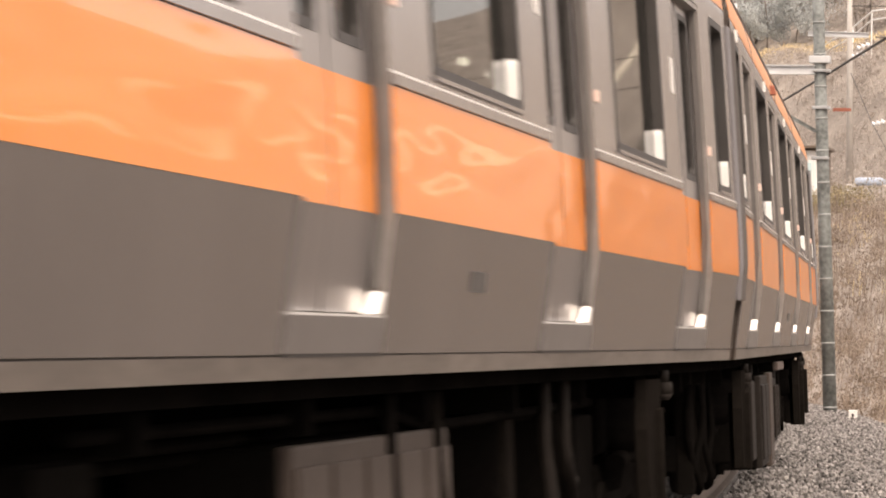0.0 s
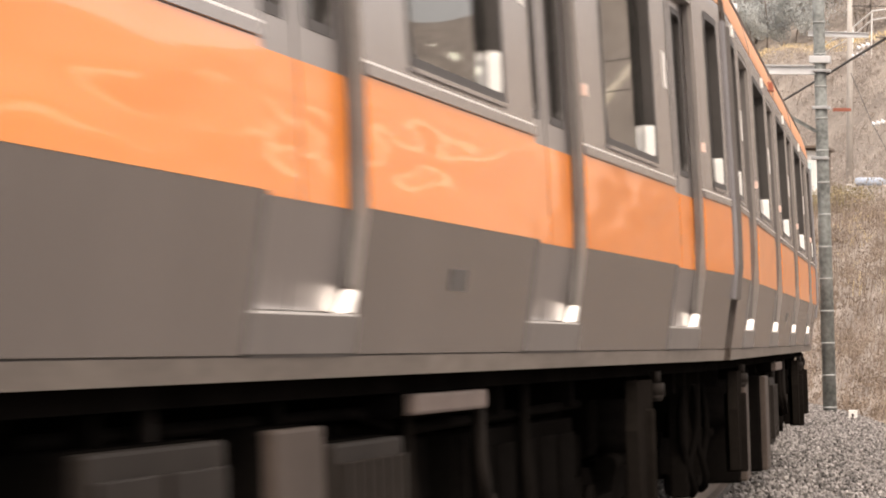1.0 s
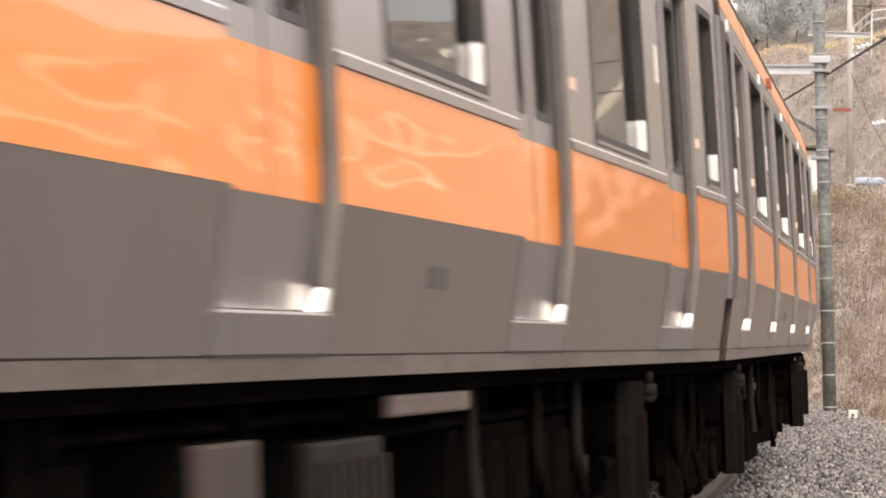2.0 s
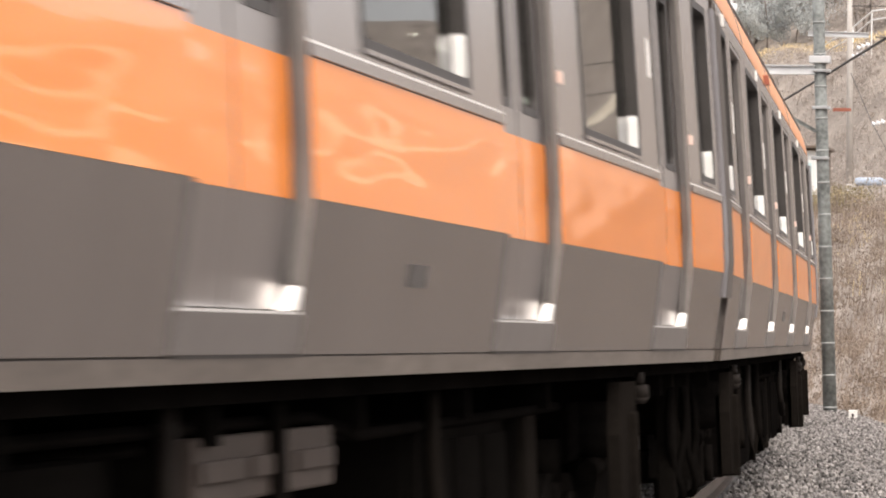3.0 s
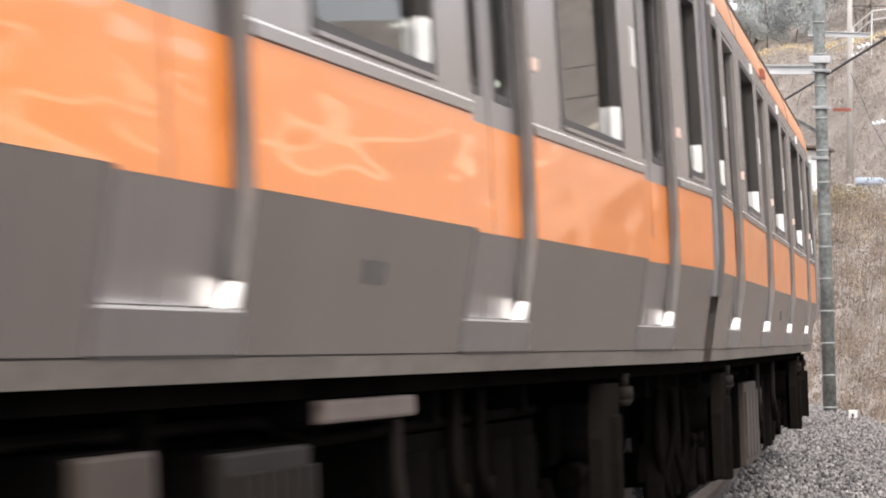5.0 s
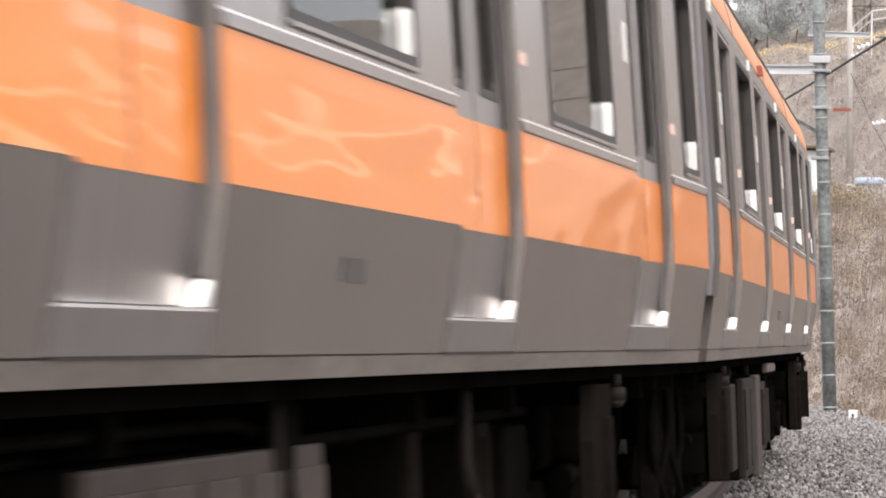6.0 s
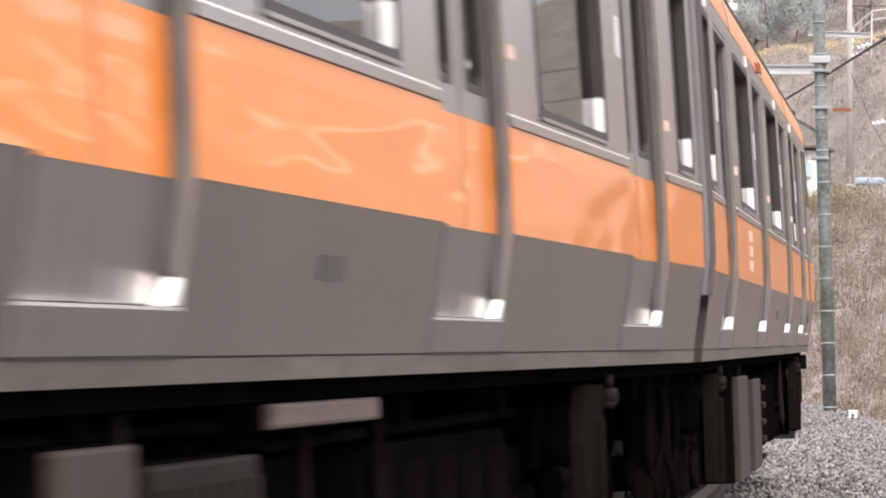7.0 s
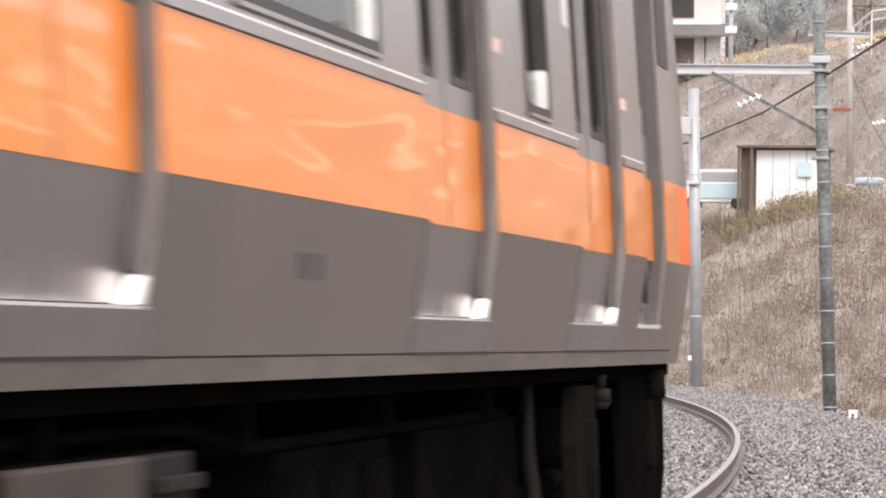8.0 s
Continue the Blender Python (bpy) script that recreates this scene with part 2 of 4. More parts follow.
def build_ground():
    bm = bmesh.new()

    def steps(lo, hi, fine_lo, fine_hi, fine, grow):
        v, out = fine_lo, []
        while v <= fine_hi:
            out.append(v)
            v += fine
        d, a = fine, fine_hi
        while a < hi:
            d *= grow
            a += d
            out.append(min(a, hi))
        d, a = fine, fine_lo
        while a > lo:
            d *= grow
            a -= d
            out.insert(0, max(a, lo))
        return out
    xs, ys = steps(-3000, 3000, -60, 126, 1.5, 1.25), steps(-3000, 3000, -60, 520, 1.7, 1.25)
    grid = [[bm.verts.new((x, y, ground_z(x, y))) for x in xs] for y in ys]
    for a, b in zip(grid, grid[1:]):
        for i in range(len(xs) - 1):
            f = bm.faces.new((a[i], a[i + 1], b[i + 1], b[i]))
            f.smooth = True
            c = f.calc_center_median()
            rho = math.hypot(c.x + R + OFF, c.y) - R
            # Beyond the view, paler ground and a bleached band are added for reflections.
            f.material_index = 1 if (c.y > 60 and c.x < -0.03 * c.y and rho > 5) or (c.y > 0 and rho > 130) else 0
            edge = 226 + 5 * noise.noise((c.x * 0.03, c.y * 0.03, 2))
            if c.x > 20 and c.y > 0 and edge - 4 < rho < edge + 5 and noise.noise((c.x * 0.05, c.y * 0.05, 9)) > -0.25:
                f.material_index = 2
    thing("ground", bm, [EARTH, SLOPE, MEADOW], "dry brown winter hillside and bank beside the line", "ground", kind="structure")


def edge_rho(s):
    return 3.1 + min(1.8, max(0.0, (s - 55) * 0.036))


def ballast_z(rho, s):
    if abs(rho) < 0.95:
        return -0.2
    if rho > 0:
        e = edge_rho(s)
        return -0.2 if rho < e else -0.2 - (rho - e) * 0.75
    return -0.2 if rho > -1.9 else -0.2 + (rho + 1.9) * 0.7


def bed(s, rho, lift=0.0):
    """A point of the ballast: canted under the sleepers, level on the shoulder."""
    p = on_line(s, rho, 0, cant=False)
    p.z += ballast_z(rho, s) + max(-1.0, min(1.0, rho)) * math.sin(radians(CANT)) - 0.03 * max(0, min(rho, 3) - 1) + lift
    return p


def build_track():
    bm = bmesh.new()
    rows, s = [], -200.0
    while s <= 240:
        rows.append(s)
        s += 0.35 if 25 < s < 125 else 2.0
    rhos = [-3.6, -2.6, -1.9, -1.3] + [-0.9 + i * 0.3 for i in range(24)]
    vs = []
    for s in rows:
        row = []
        for r in rhos:
            n = noise.noise((s * 2.3, r * 2.3, 0)) * 0.03 + noise.noise((s * 0.5, r * 0.7, 5)) * 0.03
            row.append(bm.verts.new(bed(s, r, n)))
        vs.append(row)
    for a, b in zip(vs, vs[1:]):
        for i in range(len(rhos) - 1):
            bm.faces.new((a[i], b[i], b[i + 1], a[i + 1])).smooth = True
    thing("ballast_bed", bm, BALLAST, "grey crushed stone ballast bed of the curved track", "ballast", kind="structure")
    # loose stones on the near shoulder
    rnd = random.Random(4)
    verts, faces = [], []
    oct_f = ((0, 1, 2), (0, 2, 3), (0, 3, 4), (0, 4, 1), (5, 2, 1), (5, 3, 2), (5, 4, 3), (5, 1, 4))
    for _ in range(105000):
        s = 28 + 92 * rnd.random() ** 0.85
        rho = -2.6 + rnd.random() * (edge_rho(s) + 3.3)
        if abs(abs(rho) - 0.567) < 0.1:
            continue
        c = bed(s, rho, rnd.uniform(-0.01, 0.035))
        k = rnd.uniform(0.016, 0.04)
        e = Euler((rnd.random() * 6, rnd.random() * 6, rnd.random() * 6)).to_matrix()
        b = len(verts)
        for p in ((0, 0, 1), (1, 0, 0), (0, 1, 0), (-1, 0, 0), (0, -1, 0), (0, 0, -1)):
            verts.append(c + e @ Vector((p[0] * k * rnd.uniform(0.7, 1.3), p[1] * k * rnd.uniform(0.7, 1.2), p[2] * k * rnd.uniform(0.5, 1.0))))
        faces += [tuple(b + i for i in f) for f in oct_f]
    me = bpy.data.meshes.new("ballast_stones")
    me.from_pydata(verts, [], faces)
    me.materials.append(STONE)
    tagged(new("ballast_stones", me), "loose grey crushed stones heaped beside the rail", "ballast", kind="stuff")
    # rails
    prof = ((-0.064, -0.153), (0.064, -0.153), (0.064, -0.14), (0.012, -0.118), (0.012, -0.04), (0.034, -0.03), (0.034, -0.004), (0.028, 0), (-0.028, 0), (-0.034, -0.004), (-0.034, -0.03), (-0.012, -0.04), (-0.012, -0.118), (-0.064, -0.14))
    for side in (1, -1):
        bm = bmesh.new()
        ss = [-200 + i * 1.0 for i in range(441)]
        vs = loft(bm, [[on_line(s, side * 0.567 + a, b) for a, b in prof] for s in ss])
        bm.faces.ensure_lookup_table()
        for i, f in enumerate(bm.faces):
            f.material_index = 1 if i % len(prof) in (6, 7, 8) else 0
        bmesh.ops.recalc_face_normals(bm, faces=bm.faces[:])
        thing("rail", bm, [RAIL, RAIL_TOP], "curved steel rail with a worn bright head", "rail", "rails of the track", "structure")
    bm = bmesh.new()
    box(bm, -0.12, 0.12, -1.0, 1.0, -0.36, -0.212, bevel=0.02)
    me = mesh_of(bm, "sleeper", SLEEPER)
    for i in range(300):
        s = -30 + i * 0.6
        ob = tagged(new("sleeper", me), "grey concrete sleeper half buried in ballast", "sleeper", "sleepers under the rails", "structure")
        th = s / R
        ob.matrix_world = Matrix.Translation(on_line(s)) @ pose(0, 0, 0, 0, 0, math.degrees(th) + 90) @ pose(0, 0, 0, CANT, 0, 0)


build_ground()
build_track()

# ---- the train ----
ZB, ZJ, ZS, Z1, Z2 = 1.119, 1.186, 1.297, 1.606, 1.992
WIN0, WIN1, DOOR_TOP, EAVE0, EAVE1 = 2.085, 3.03, 3.06, 3.165, 3.44
PITCH_D, DOOR_W = 4.9556, 1.44
SKIN = 0.065


def half(z):
    """Half the width of the car at height z: tucked in below, upright above, curved into the roof."""
    if z < Z1:
        return 1.475 - 0.0774 * (Z1 - z) / (Z1 - 1.13)
    w = 1.475 - max(0, z - 1.9) * 0.03
    return w - max(0, z - 3.1) ** 2 * 0.6


def strip(bm, u0, u1, z0, z1, side, proud=0.0, thick=0.02, mat=0, nz=4, nu=1):
    """A solid panel that follows the flank between two heights."""
    zs = [z0 + (z1 - z0) * i / nz for i in range(nz + 1)]
    prof = [(half(z) + proud, z) for z in zs] + [(half(z) + proud - thick, z) for z in reversed(zs)]
    vs = loft(bm, [[(u, -side * w, z) for w, z in prof] for u in (u0, u1)], mat=mat)
    a, b = (vs[0], list(reversed(vs[1])))
    bm.faces.new(a).material_index = mat
    bm.faces.new(b).material_index = mat
    return bm


def fix(bm):
    bmesh.ops.recalc_face_normals(bm, faces=bm.faces[:])
    return bm


def ring_frame(bm, u0, u1, z0, z1, side, width, proud, depth, radius, mat=0):
    """A rounded frame round an opening."""
    def loop(d, r, off):
        pts = []
        for cu, cz, a0 in ((u1 - d - r, z1 - d - r, 0), (u0 + d + r, z1 - d - r, 90), (u0 + d + r, z0 + d + r, 180), (u1 - d - r, z0 + d + r, 270)):
            for i in range(6):
                a = radians(a0 + i * 18)
                z = cz + r * math.sin(a)
                pts.append((cu + r * math.cos(a), -side * (half(z) + off), z))
        return pts
    loft(bm, [loop(width, radius, -depth), loop(width, radius, proud), loop(-0.02, 0.03, proud), loop(-0.02, 0.03, proud - 0.004)], mat=mat)
    return bm


SHARED = {}


def shared(key, make):
    if key not in SHARED:
        SHARED[key] = make()
    return SHARED[key]


def flank(doors, windows, u0, u1, side, crew=()):
    """The stainless flank with its thickness and real openings."""
    holes = [(a, b, ZS, DOOR_TOP) for a, b in doors] + [(a, b, c, d) for a, b, c, d in windows] + [(a, b, ZS, DOOR_TOP) for a, b in crew]
    us = sorted({u0, u1, *[h[0] for h in holes], *[h[1] for h in holes]})
    zs = sorted({ZJ, ZS, Z1, Z2, WIN0, 2.4, 2.7, WIN1, DOOR_TOP, 3.13, 3.2, 3.27, 3.36, EAVE1, *[h[2] for h in holes], *[h[3] for h in holes]})

    def open_at(i, j):
        if not (0 <= i < len(us) - 1 and 0 <= j < len(zs) - 1):
            return True
        u, z = (us[i] + us[i + 1]) / 2, (zs[j] + zs[j + 1]) / 2
        return any(a < u < b and c < z < d for a, b, c, d in holes)
    bm = bmesh.new()
    o = [[bm.verts.new((u, -side * half(z), z)) for z in zs] for u in us]
    n = [[bm.verts.new((u, -side * (half(z) - SKIN), z)) for z in zs] for u in us]
    for i in range(len(us) - 1):
        for j in range(len(zs) - 1):
            if open_at(i, j):
                continue
            bm.faces.new((o[i][j], o[i + 1][j], o[i + 1][j + 1], o[i][j + 1]))
            bm.faces.new((n[i][j], n[i][j + 1], n[i + 1][j + 1], n[i + 1][j])).material_index = 1
            for di, dj, a, b in ((-1, 0, (i, j), (i, j + 1)), (1, 0, (i + 1, j), (i + 1, j + 1)), (0, -1, (i, j), (i + 1, j)), (0, 1, (i, j + 1), (i + 1, j + 1))):
                if open_at(i + di, j + dj):
                    bm.faces.new((o[a[0]][a[1]], o[b[0]][b[1]], n[b[0]][b[1]], n[a[0]][a[1]])).material_index = 2
    bm.verts.ensure_lookup_table()
    bmesh.ops.delete(bm, geom=[v for v in bm.verts if not v.link_faces], context="VERTS")
    return mesh_of(fix(bm), "flank", [STEEL, LINING, JAMB])


def leaf_mesh(side, w):
    """One sliding door leaf from 0 to w, with a tall rounded window."""
    bm = bmesh.new()
    hole = (0.17, w - 0.15, 2.11, 2.96)
    us, zs = [0.004, hole[0], hole[1], w - 0.004], [ZS + 0.012, Z1, Z2, hole[2], 2.5, hole[3], DOOR_TOP]
    for d, mat in ((-0.058, 0), (-0.095, 1)):
        g = [[bm.verts.new((u, -side * (half(z) + d), z)) for z in zs] for u in us]
        for i in range(3):
            for j in range(len(zs) - 1):
                if i == 1 and hole[2] <= (zs[j] + zs[j + 1]) / 2 <= hole[3]:
                    continue
                bm.faces.new((g[i][j], g[i + 1][j], g[i + 1][j + 1], g[i][j + 1])).material_index = mat
    for u in (us[0], us[-1]):
        for a, b in zip(zs, zs[1:]):
            bm.faces.new([bm.verts.new((u, -side * (half(z) + d), z)) for z, d in ((a, -0.058), (b, -0.058), (b, -0.095), (a, -0.095))])
    return mesh_of(fix(bm), "leaf", [DOOR_STEEL, LINING])


def add_door(car, a, b, side):
    """A pair of sliding leaves in its recess, with the sill, seals and guide block."""
    w = (b - a) / 2
    base = new("door", shared(("frame", side), lambda: mesh_of(fix(strip(bmesh.new(), 0, 2 * w, DOOR_TOP - 0.03, DOOR_TOP - 0.002, side, -0.004, 0.056)), "door", JAMB)))
    base.parent, base.location = car, (a, 0, 0)
    tagged(base, "recessed pair of sliding stainless doors")
    me = shared(("leaf", side, round(w, 2)), lambda: leaf_mesh(side, w))

    def sub(name, key, make, mats, x, label=""):
        ob = new(name, shared((key, side), lambda: mesh_of(fix(make()), name, mats)))
        ob.parent, ob.location = base, (x, 0, 0)
        tagged(ob, label)
        return ob
    for k in (0, 1):
        ob = new("leaf", me)
        ob.parent, ob.location = base, (k * w, 0, 0)
        sub("door_stripe", "dstripe", lambda: strip(bmesh.new(), 0.03, w - 0.012, Z1, Z2, side, -0.0555, 0.004), ORANGE, k * w, "orange film across the door leaf")
        sub("leaf_frame", "lframe", lambda: ring_frame(bmesh.new(), 0.17, w - 0.15, 2.11, 2.96, side, 0.012, -0.055, 0.075, 0.05), RUBBER, k * w)
        g = sub("door_glass", "lglass", lambda: strip(bmesh.new(), 0.165, w - 0.145, 2.1, 2.97, side, -0.075, 0.006), GLASS, k * w)
        g.visible_shadow = False
    sub("meeting_seal", "seal", lambda: strip(bmesh.new(), -0.006, 0.006, ZS + 0.012, DOOR_TOP - 0.03, side, -0.054, 0.03), SEAL, w)
    sub("jamb_seal", "jseal", lambda: strip(bmesh.new(), -0.01, 0.012, ZS + 0.085, DOOR_TOP - 0.03, side, -0.02, 0.03), SEAL, 0.012)
    sub("jamb_seal", "jseal", lambda: None, SEAL, 2 * w - 0.012)
    sub("sill", "sill", lambda: strip(bmesh.new(), 0, 2 * w, ZS - 0.004, ZS + 0.004, side, 0.004, 0.066, nz=1), BRIGHT, 0, "bright aluminium door sill")
    sub("sill_panel", "spanel", lambda: strip(bmesh.new(), -0.02, 2 * w + 0.02, ZJ + 0.002, ZS - 0.006, side, 0.01, 0.012, nz=1), SILL_PANEL, 0, "slightly proud steel panel under the sill")
    # Added dark strip in place of the soft shading along the near doorway edge.
    sub("edge_shade", "eshade", lambda: strip(bmesh.new(), -0.015, 0.0, ZS + 0.004, Z1 - 0.004, side, 0.008, 0.012), SILL_PANEL, 0, "dark strip standing for the soft shade at the doorway edge")
    sub("sill_gap", "sgap", lambda: strip(bmesh.new(), -0.02, 2 * w + 0.02, ZJ - 0.008, ZJ + 0.003, side, 0.006, 0.012, nz=1), RUBBER, 0)

    def guide():
        bm = bmesh.new()
        def cut(k):
            return [(-0.06, ZS + 0.008), (0.0, ZS + 0.008), (0.0, ZS + 0.072 * k), (-0.02 * k, ZS + 0.072 * k)]
        vs = loft(bm, [[(x, -side * (half(z) - d), z) for x, z in cut(k)] for d, k in ((0.002, 0.92), (0.01, 1.02), (0.03, 1.06), (0.044, 1.04), (0.054, 0.9))])
        bm.faces.new(vs[0])
        bm.faces.new(list(reversed(vs[-1])))
        return bm
    sub("guide_block", "guide", guide, BRIGHT, 2 * w - 0.001, "bright metal block at the foot of the door jamb")
    return base


def add_window(car, u0, u1, z0, z1, side, split=True):
    key = ("win", side, round(u1 - u0, 2), split)
    base = new("window", shared(key, lambda: mesh_of(fix(ring_frame(bmesh.new(), 0, u1 - u0, z0, z1, side, 0.022, 0.004, 0.05, 0.07)), "window", RUBBER)))
    base.parent, base.location = car, (u0, 0, 0)
    g = new("glass", shared(key + ("g",), lambda: mesh_of(fix(strip(bmesh.new(), -0.004, u1 - u0 + 0.004, z0 - 0.004, z1 + 0.004, side, -0.046, 0.008)), "glass", GLASS)))
    g.parent, g.visible_shadow = base, False
    s = new("window_sill", shared(key + ("s",), lambda: mesh_of(fix(strip(bmesh.new(), 0.0, u1 - u0, z0 - 0.026, z0 - 0.012, side, 0.014, 0.014, nz=1)), "window_sill", STEEL)))
    s.parent = base
    def corner():
        bm = bmesh.new()
        pts = [(-0.04, z0 + 0.022), (0.0, z0 + 0.03), (0.0, z0 + 0.165), (-0.007, z0 + 0.178), (-0.016, z0 + 0.172), (-0.022, z0 + 0.15)]
        vs = loft(bm, [[(x, -side * (half(z) - d), z) for x, z in pts] for d in (0.001, 0.045)])
        bm.faces.new(vs[0])
        bm.faces.new(list(reversed(vs[1])))
        return mesh_of(fix(bm), "corner_block", BRIGHT)
    c = new("corner_block", shared(("corner", side), corner))
    c.parent, c.location = base, (u1 - u0 - 0.022, 0, 0)
    tagged(c, "bright metal block in the window's lower corner")
    if split:
        m = new("mullion", shared(key + ("m",), lambda: mesh_of(fix(strip(bmesh.new(), -0.015, 0.015, z0, z1, side, -0.014, 0.03)), "mullion", RUBBER)))
        m.parent, m.location = base, ((u1 - u0) * 0.66, 0, 0)
    return base


def bogie_meshes():
    def frame_():
        bm = bmesh.new()
        for s in (-1, 1):
            prof = ((-1.55, 0.5), (-1.3, 0.62), (-0.55, 0.6), (-0.35, 0.45), (0.35, 0.45), (0.55, 0.6), (1.3, 0.62), (1.55, 0.5), (1.55, 0.4), (1.2, 0.42), (0.6, 0.4), (0.35, 0.28), (-0.35, 0.28), (-0.6, 0.4), (-1.2, 0.42), (-1.55, 0.4))
            vs = loft(bm, [[(x, s * y, z + 0.02) for x, z in prof] for y in (0.88, 1.04)])
            bm.faces.new(vs[0])
            bm.faces.new(list(reversed(vs[1])))
        box(bm, -0.3, 0.3, -0.88, 0.88, 0.35, 0.55)
        return fix(bm)

    def wheel():
        bm = bmesh.new()
        for y0, y1, r0, r1 in ((-0.065, -0.03, 0.46, 0.46), (-0.03, 0.065, 0.43, 0.425), (0.06, 0.075, 0.36, 0.3)):
            tube(bm, (0, y0, 0), (0, y1, 0), r0, r1, 28)
        tube(bm, (0, -0.09, 0), (0, 0.09, 0), 0.12, n=14)
        return fix(bm)

    def axle_box():
        bm = bmesh.new()
        box(bm, -0.17, 0.17, -0.1, 0.1, -0.16, 0.17, bevel=0.04)
        tube(bm, (0, -0.15, 0), (0, -0.1, 0), 0.12, n=16)
        tube(bm, (0.0, 0, 0.17), (0.0, 0, 0.36), 0.09, n=12)
        return fix(bm)

    def spring():
        bm = bmesh.new()
        rings = []
        for r, z in ((0.2, 0.62), (0.26, 0.66), (0.28, 0.72), (0.26, 0.78), (0.22, 0.8), (0.24, 0.84), (0.24, 0.92), (0.1, 0.93)):
            rings.append([(r * math.cos(i * math.tau / 20), r * math.sin(i * math.tau / 20), z + 0.06) for i in range(20)])
        loft(bm, rings, smooth=True)
        return fix(bm)

    def damper():
        bm = bmesh.new()
        tube(bm, (-0.45, 0, 0.62), (0.05, 0, 0.66), 0.05)
        tube(bm, (0.05, 0, 0.66), (0.5, 0, 0.7), 0.032)
        box(bm, 0.45, 0.6, -0.05, 0.05, 0.6, 1.05, bevel=0.015)
        return fix(bm)

    def motor():
        bm = bmesh.new()
        tube(bm, (0, -0.45, 0.42), (0, 0.45, 0.42), 0.27, n=16)
        box(bm, -0.32, 0.32, -0.4, 0.4, 0.3, 0.78, bevel=0.05)
        return fix(bm)

    def bolster():
        bm = bmesh.new()
        box(bm, -0.55, 0.55, -1.05, 1.05, 0.66, 1.0, bevel=0.05)
        box(bm, -1.5, 1.5, -0.42, 0.42, 0.55, 1.04, bevel=0.04)
        return fix(bm)

    def anchor():
        bm = bmesh.new()
        prof = ((-0.28, 1.04), (0.3, 1.04), (0.26, 0.82), (0.06, 0.74), (0.06, 0.42), (-0.3, 0.42), (-0.34, 0.8))
        vs = loft(bm, [[(x, y, z) for x, z in prof] for y in (-0.03, 0.03)])
        bm.faces.new(vs[0])
        bm.faces.new(list(reversed(vs[1])))
        box(bm, -0.02, 0.06, -0.07, 0.07, 0.4, 0.9, bevel=0.01)
        return fix(bm)

    def valve():
        bm = bmesh.new()
        tube(bm, (0, 0, 0.93), (0, 0, 0.96), 0.024, 0.046, 12)
        tube(bm, (0, 0, 0.96), (0, 0, 1.02), 0.046, 0.042, 12)
        tube(bm, (0, 0, 1.02), (0, 0, 1.08), 0.025, n=8)
        return fix(bm)
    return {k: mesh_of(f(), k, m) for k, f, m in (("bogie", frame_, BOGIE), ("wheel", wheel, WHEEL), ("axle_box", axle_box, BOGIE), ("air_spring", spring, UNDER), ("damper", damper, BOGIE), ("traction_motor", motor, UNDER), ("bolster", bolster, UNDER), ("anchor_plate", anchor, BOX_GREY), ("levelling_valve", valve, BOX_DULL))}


def add_bogie(car, u):
    ms = shared("bogie", bogie_meshes)
    base = part("bogie", ms["bogie"], None, car, "shade-dark bogie with two wheelsets")
    base.location = (u, 0, 0)
    for dx in (-1.05, 1.05):
        for s in (-1, 1):
            for name, loc in (("wheel", (dx, s * 0.56, 0.43)), ("axle_box", (dx, s * 0.98, 0.43))):
                ob = part(name, ms[name], None, base)
                ob.location = loc
                if s > 0:
                    ob.rotation_euler = (0, 0, math.pi)
    for s in (-1, 1):
        ob = part("air_spring", ms["air_spring"], None, base)
        ob.location = (0, s * 1.0, 0)
        ob = part("damper", ms["damper"], None, base)
        ob.location = (0.1, s * 1.1, 0)
        ob = part("anchor_plate", ms["anchor_plate"], None, base, "shade-dark bolster anchor plate")
        ob.location = (-0.8, s * 1.33, 0)
        ob = part("levelling_valve", ms["levelling_valve"], None, base, "dull brown levelling valve")
        ob.location = (-0.25, s * 1.35, 0)
    # Unseen bolster and motors, added dark to close the view through the bogie.
    part("bolster", ms["bolster"], None, base)
    for dx in (-0.62, 0.62):
        ob = part("traction_motor", ms["traction_motor"], None, base)
        ob.location = (dx, 0, 0)


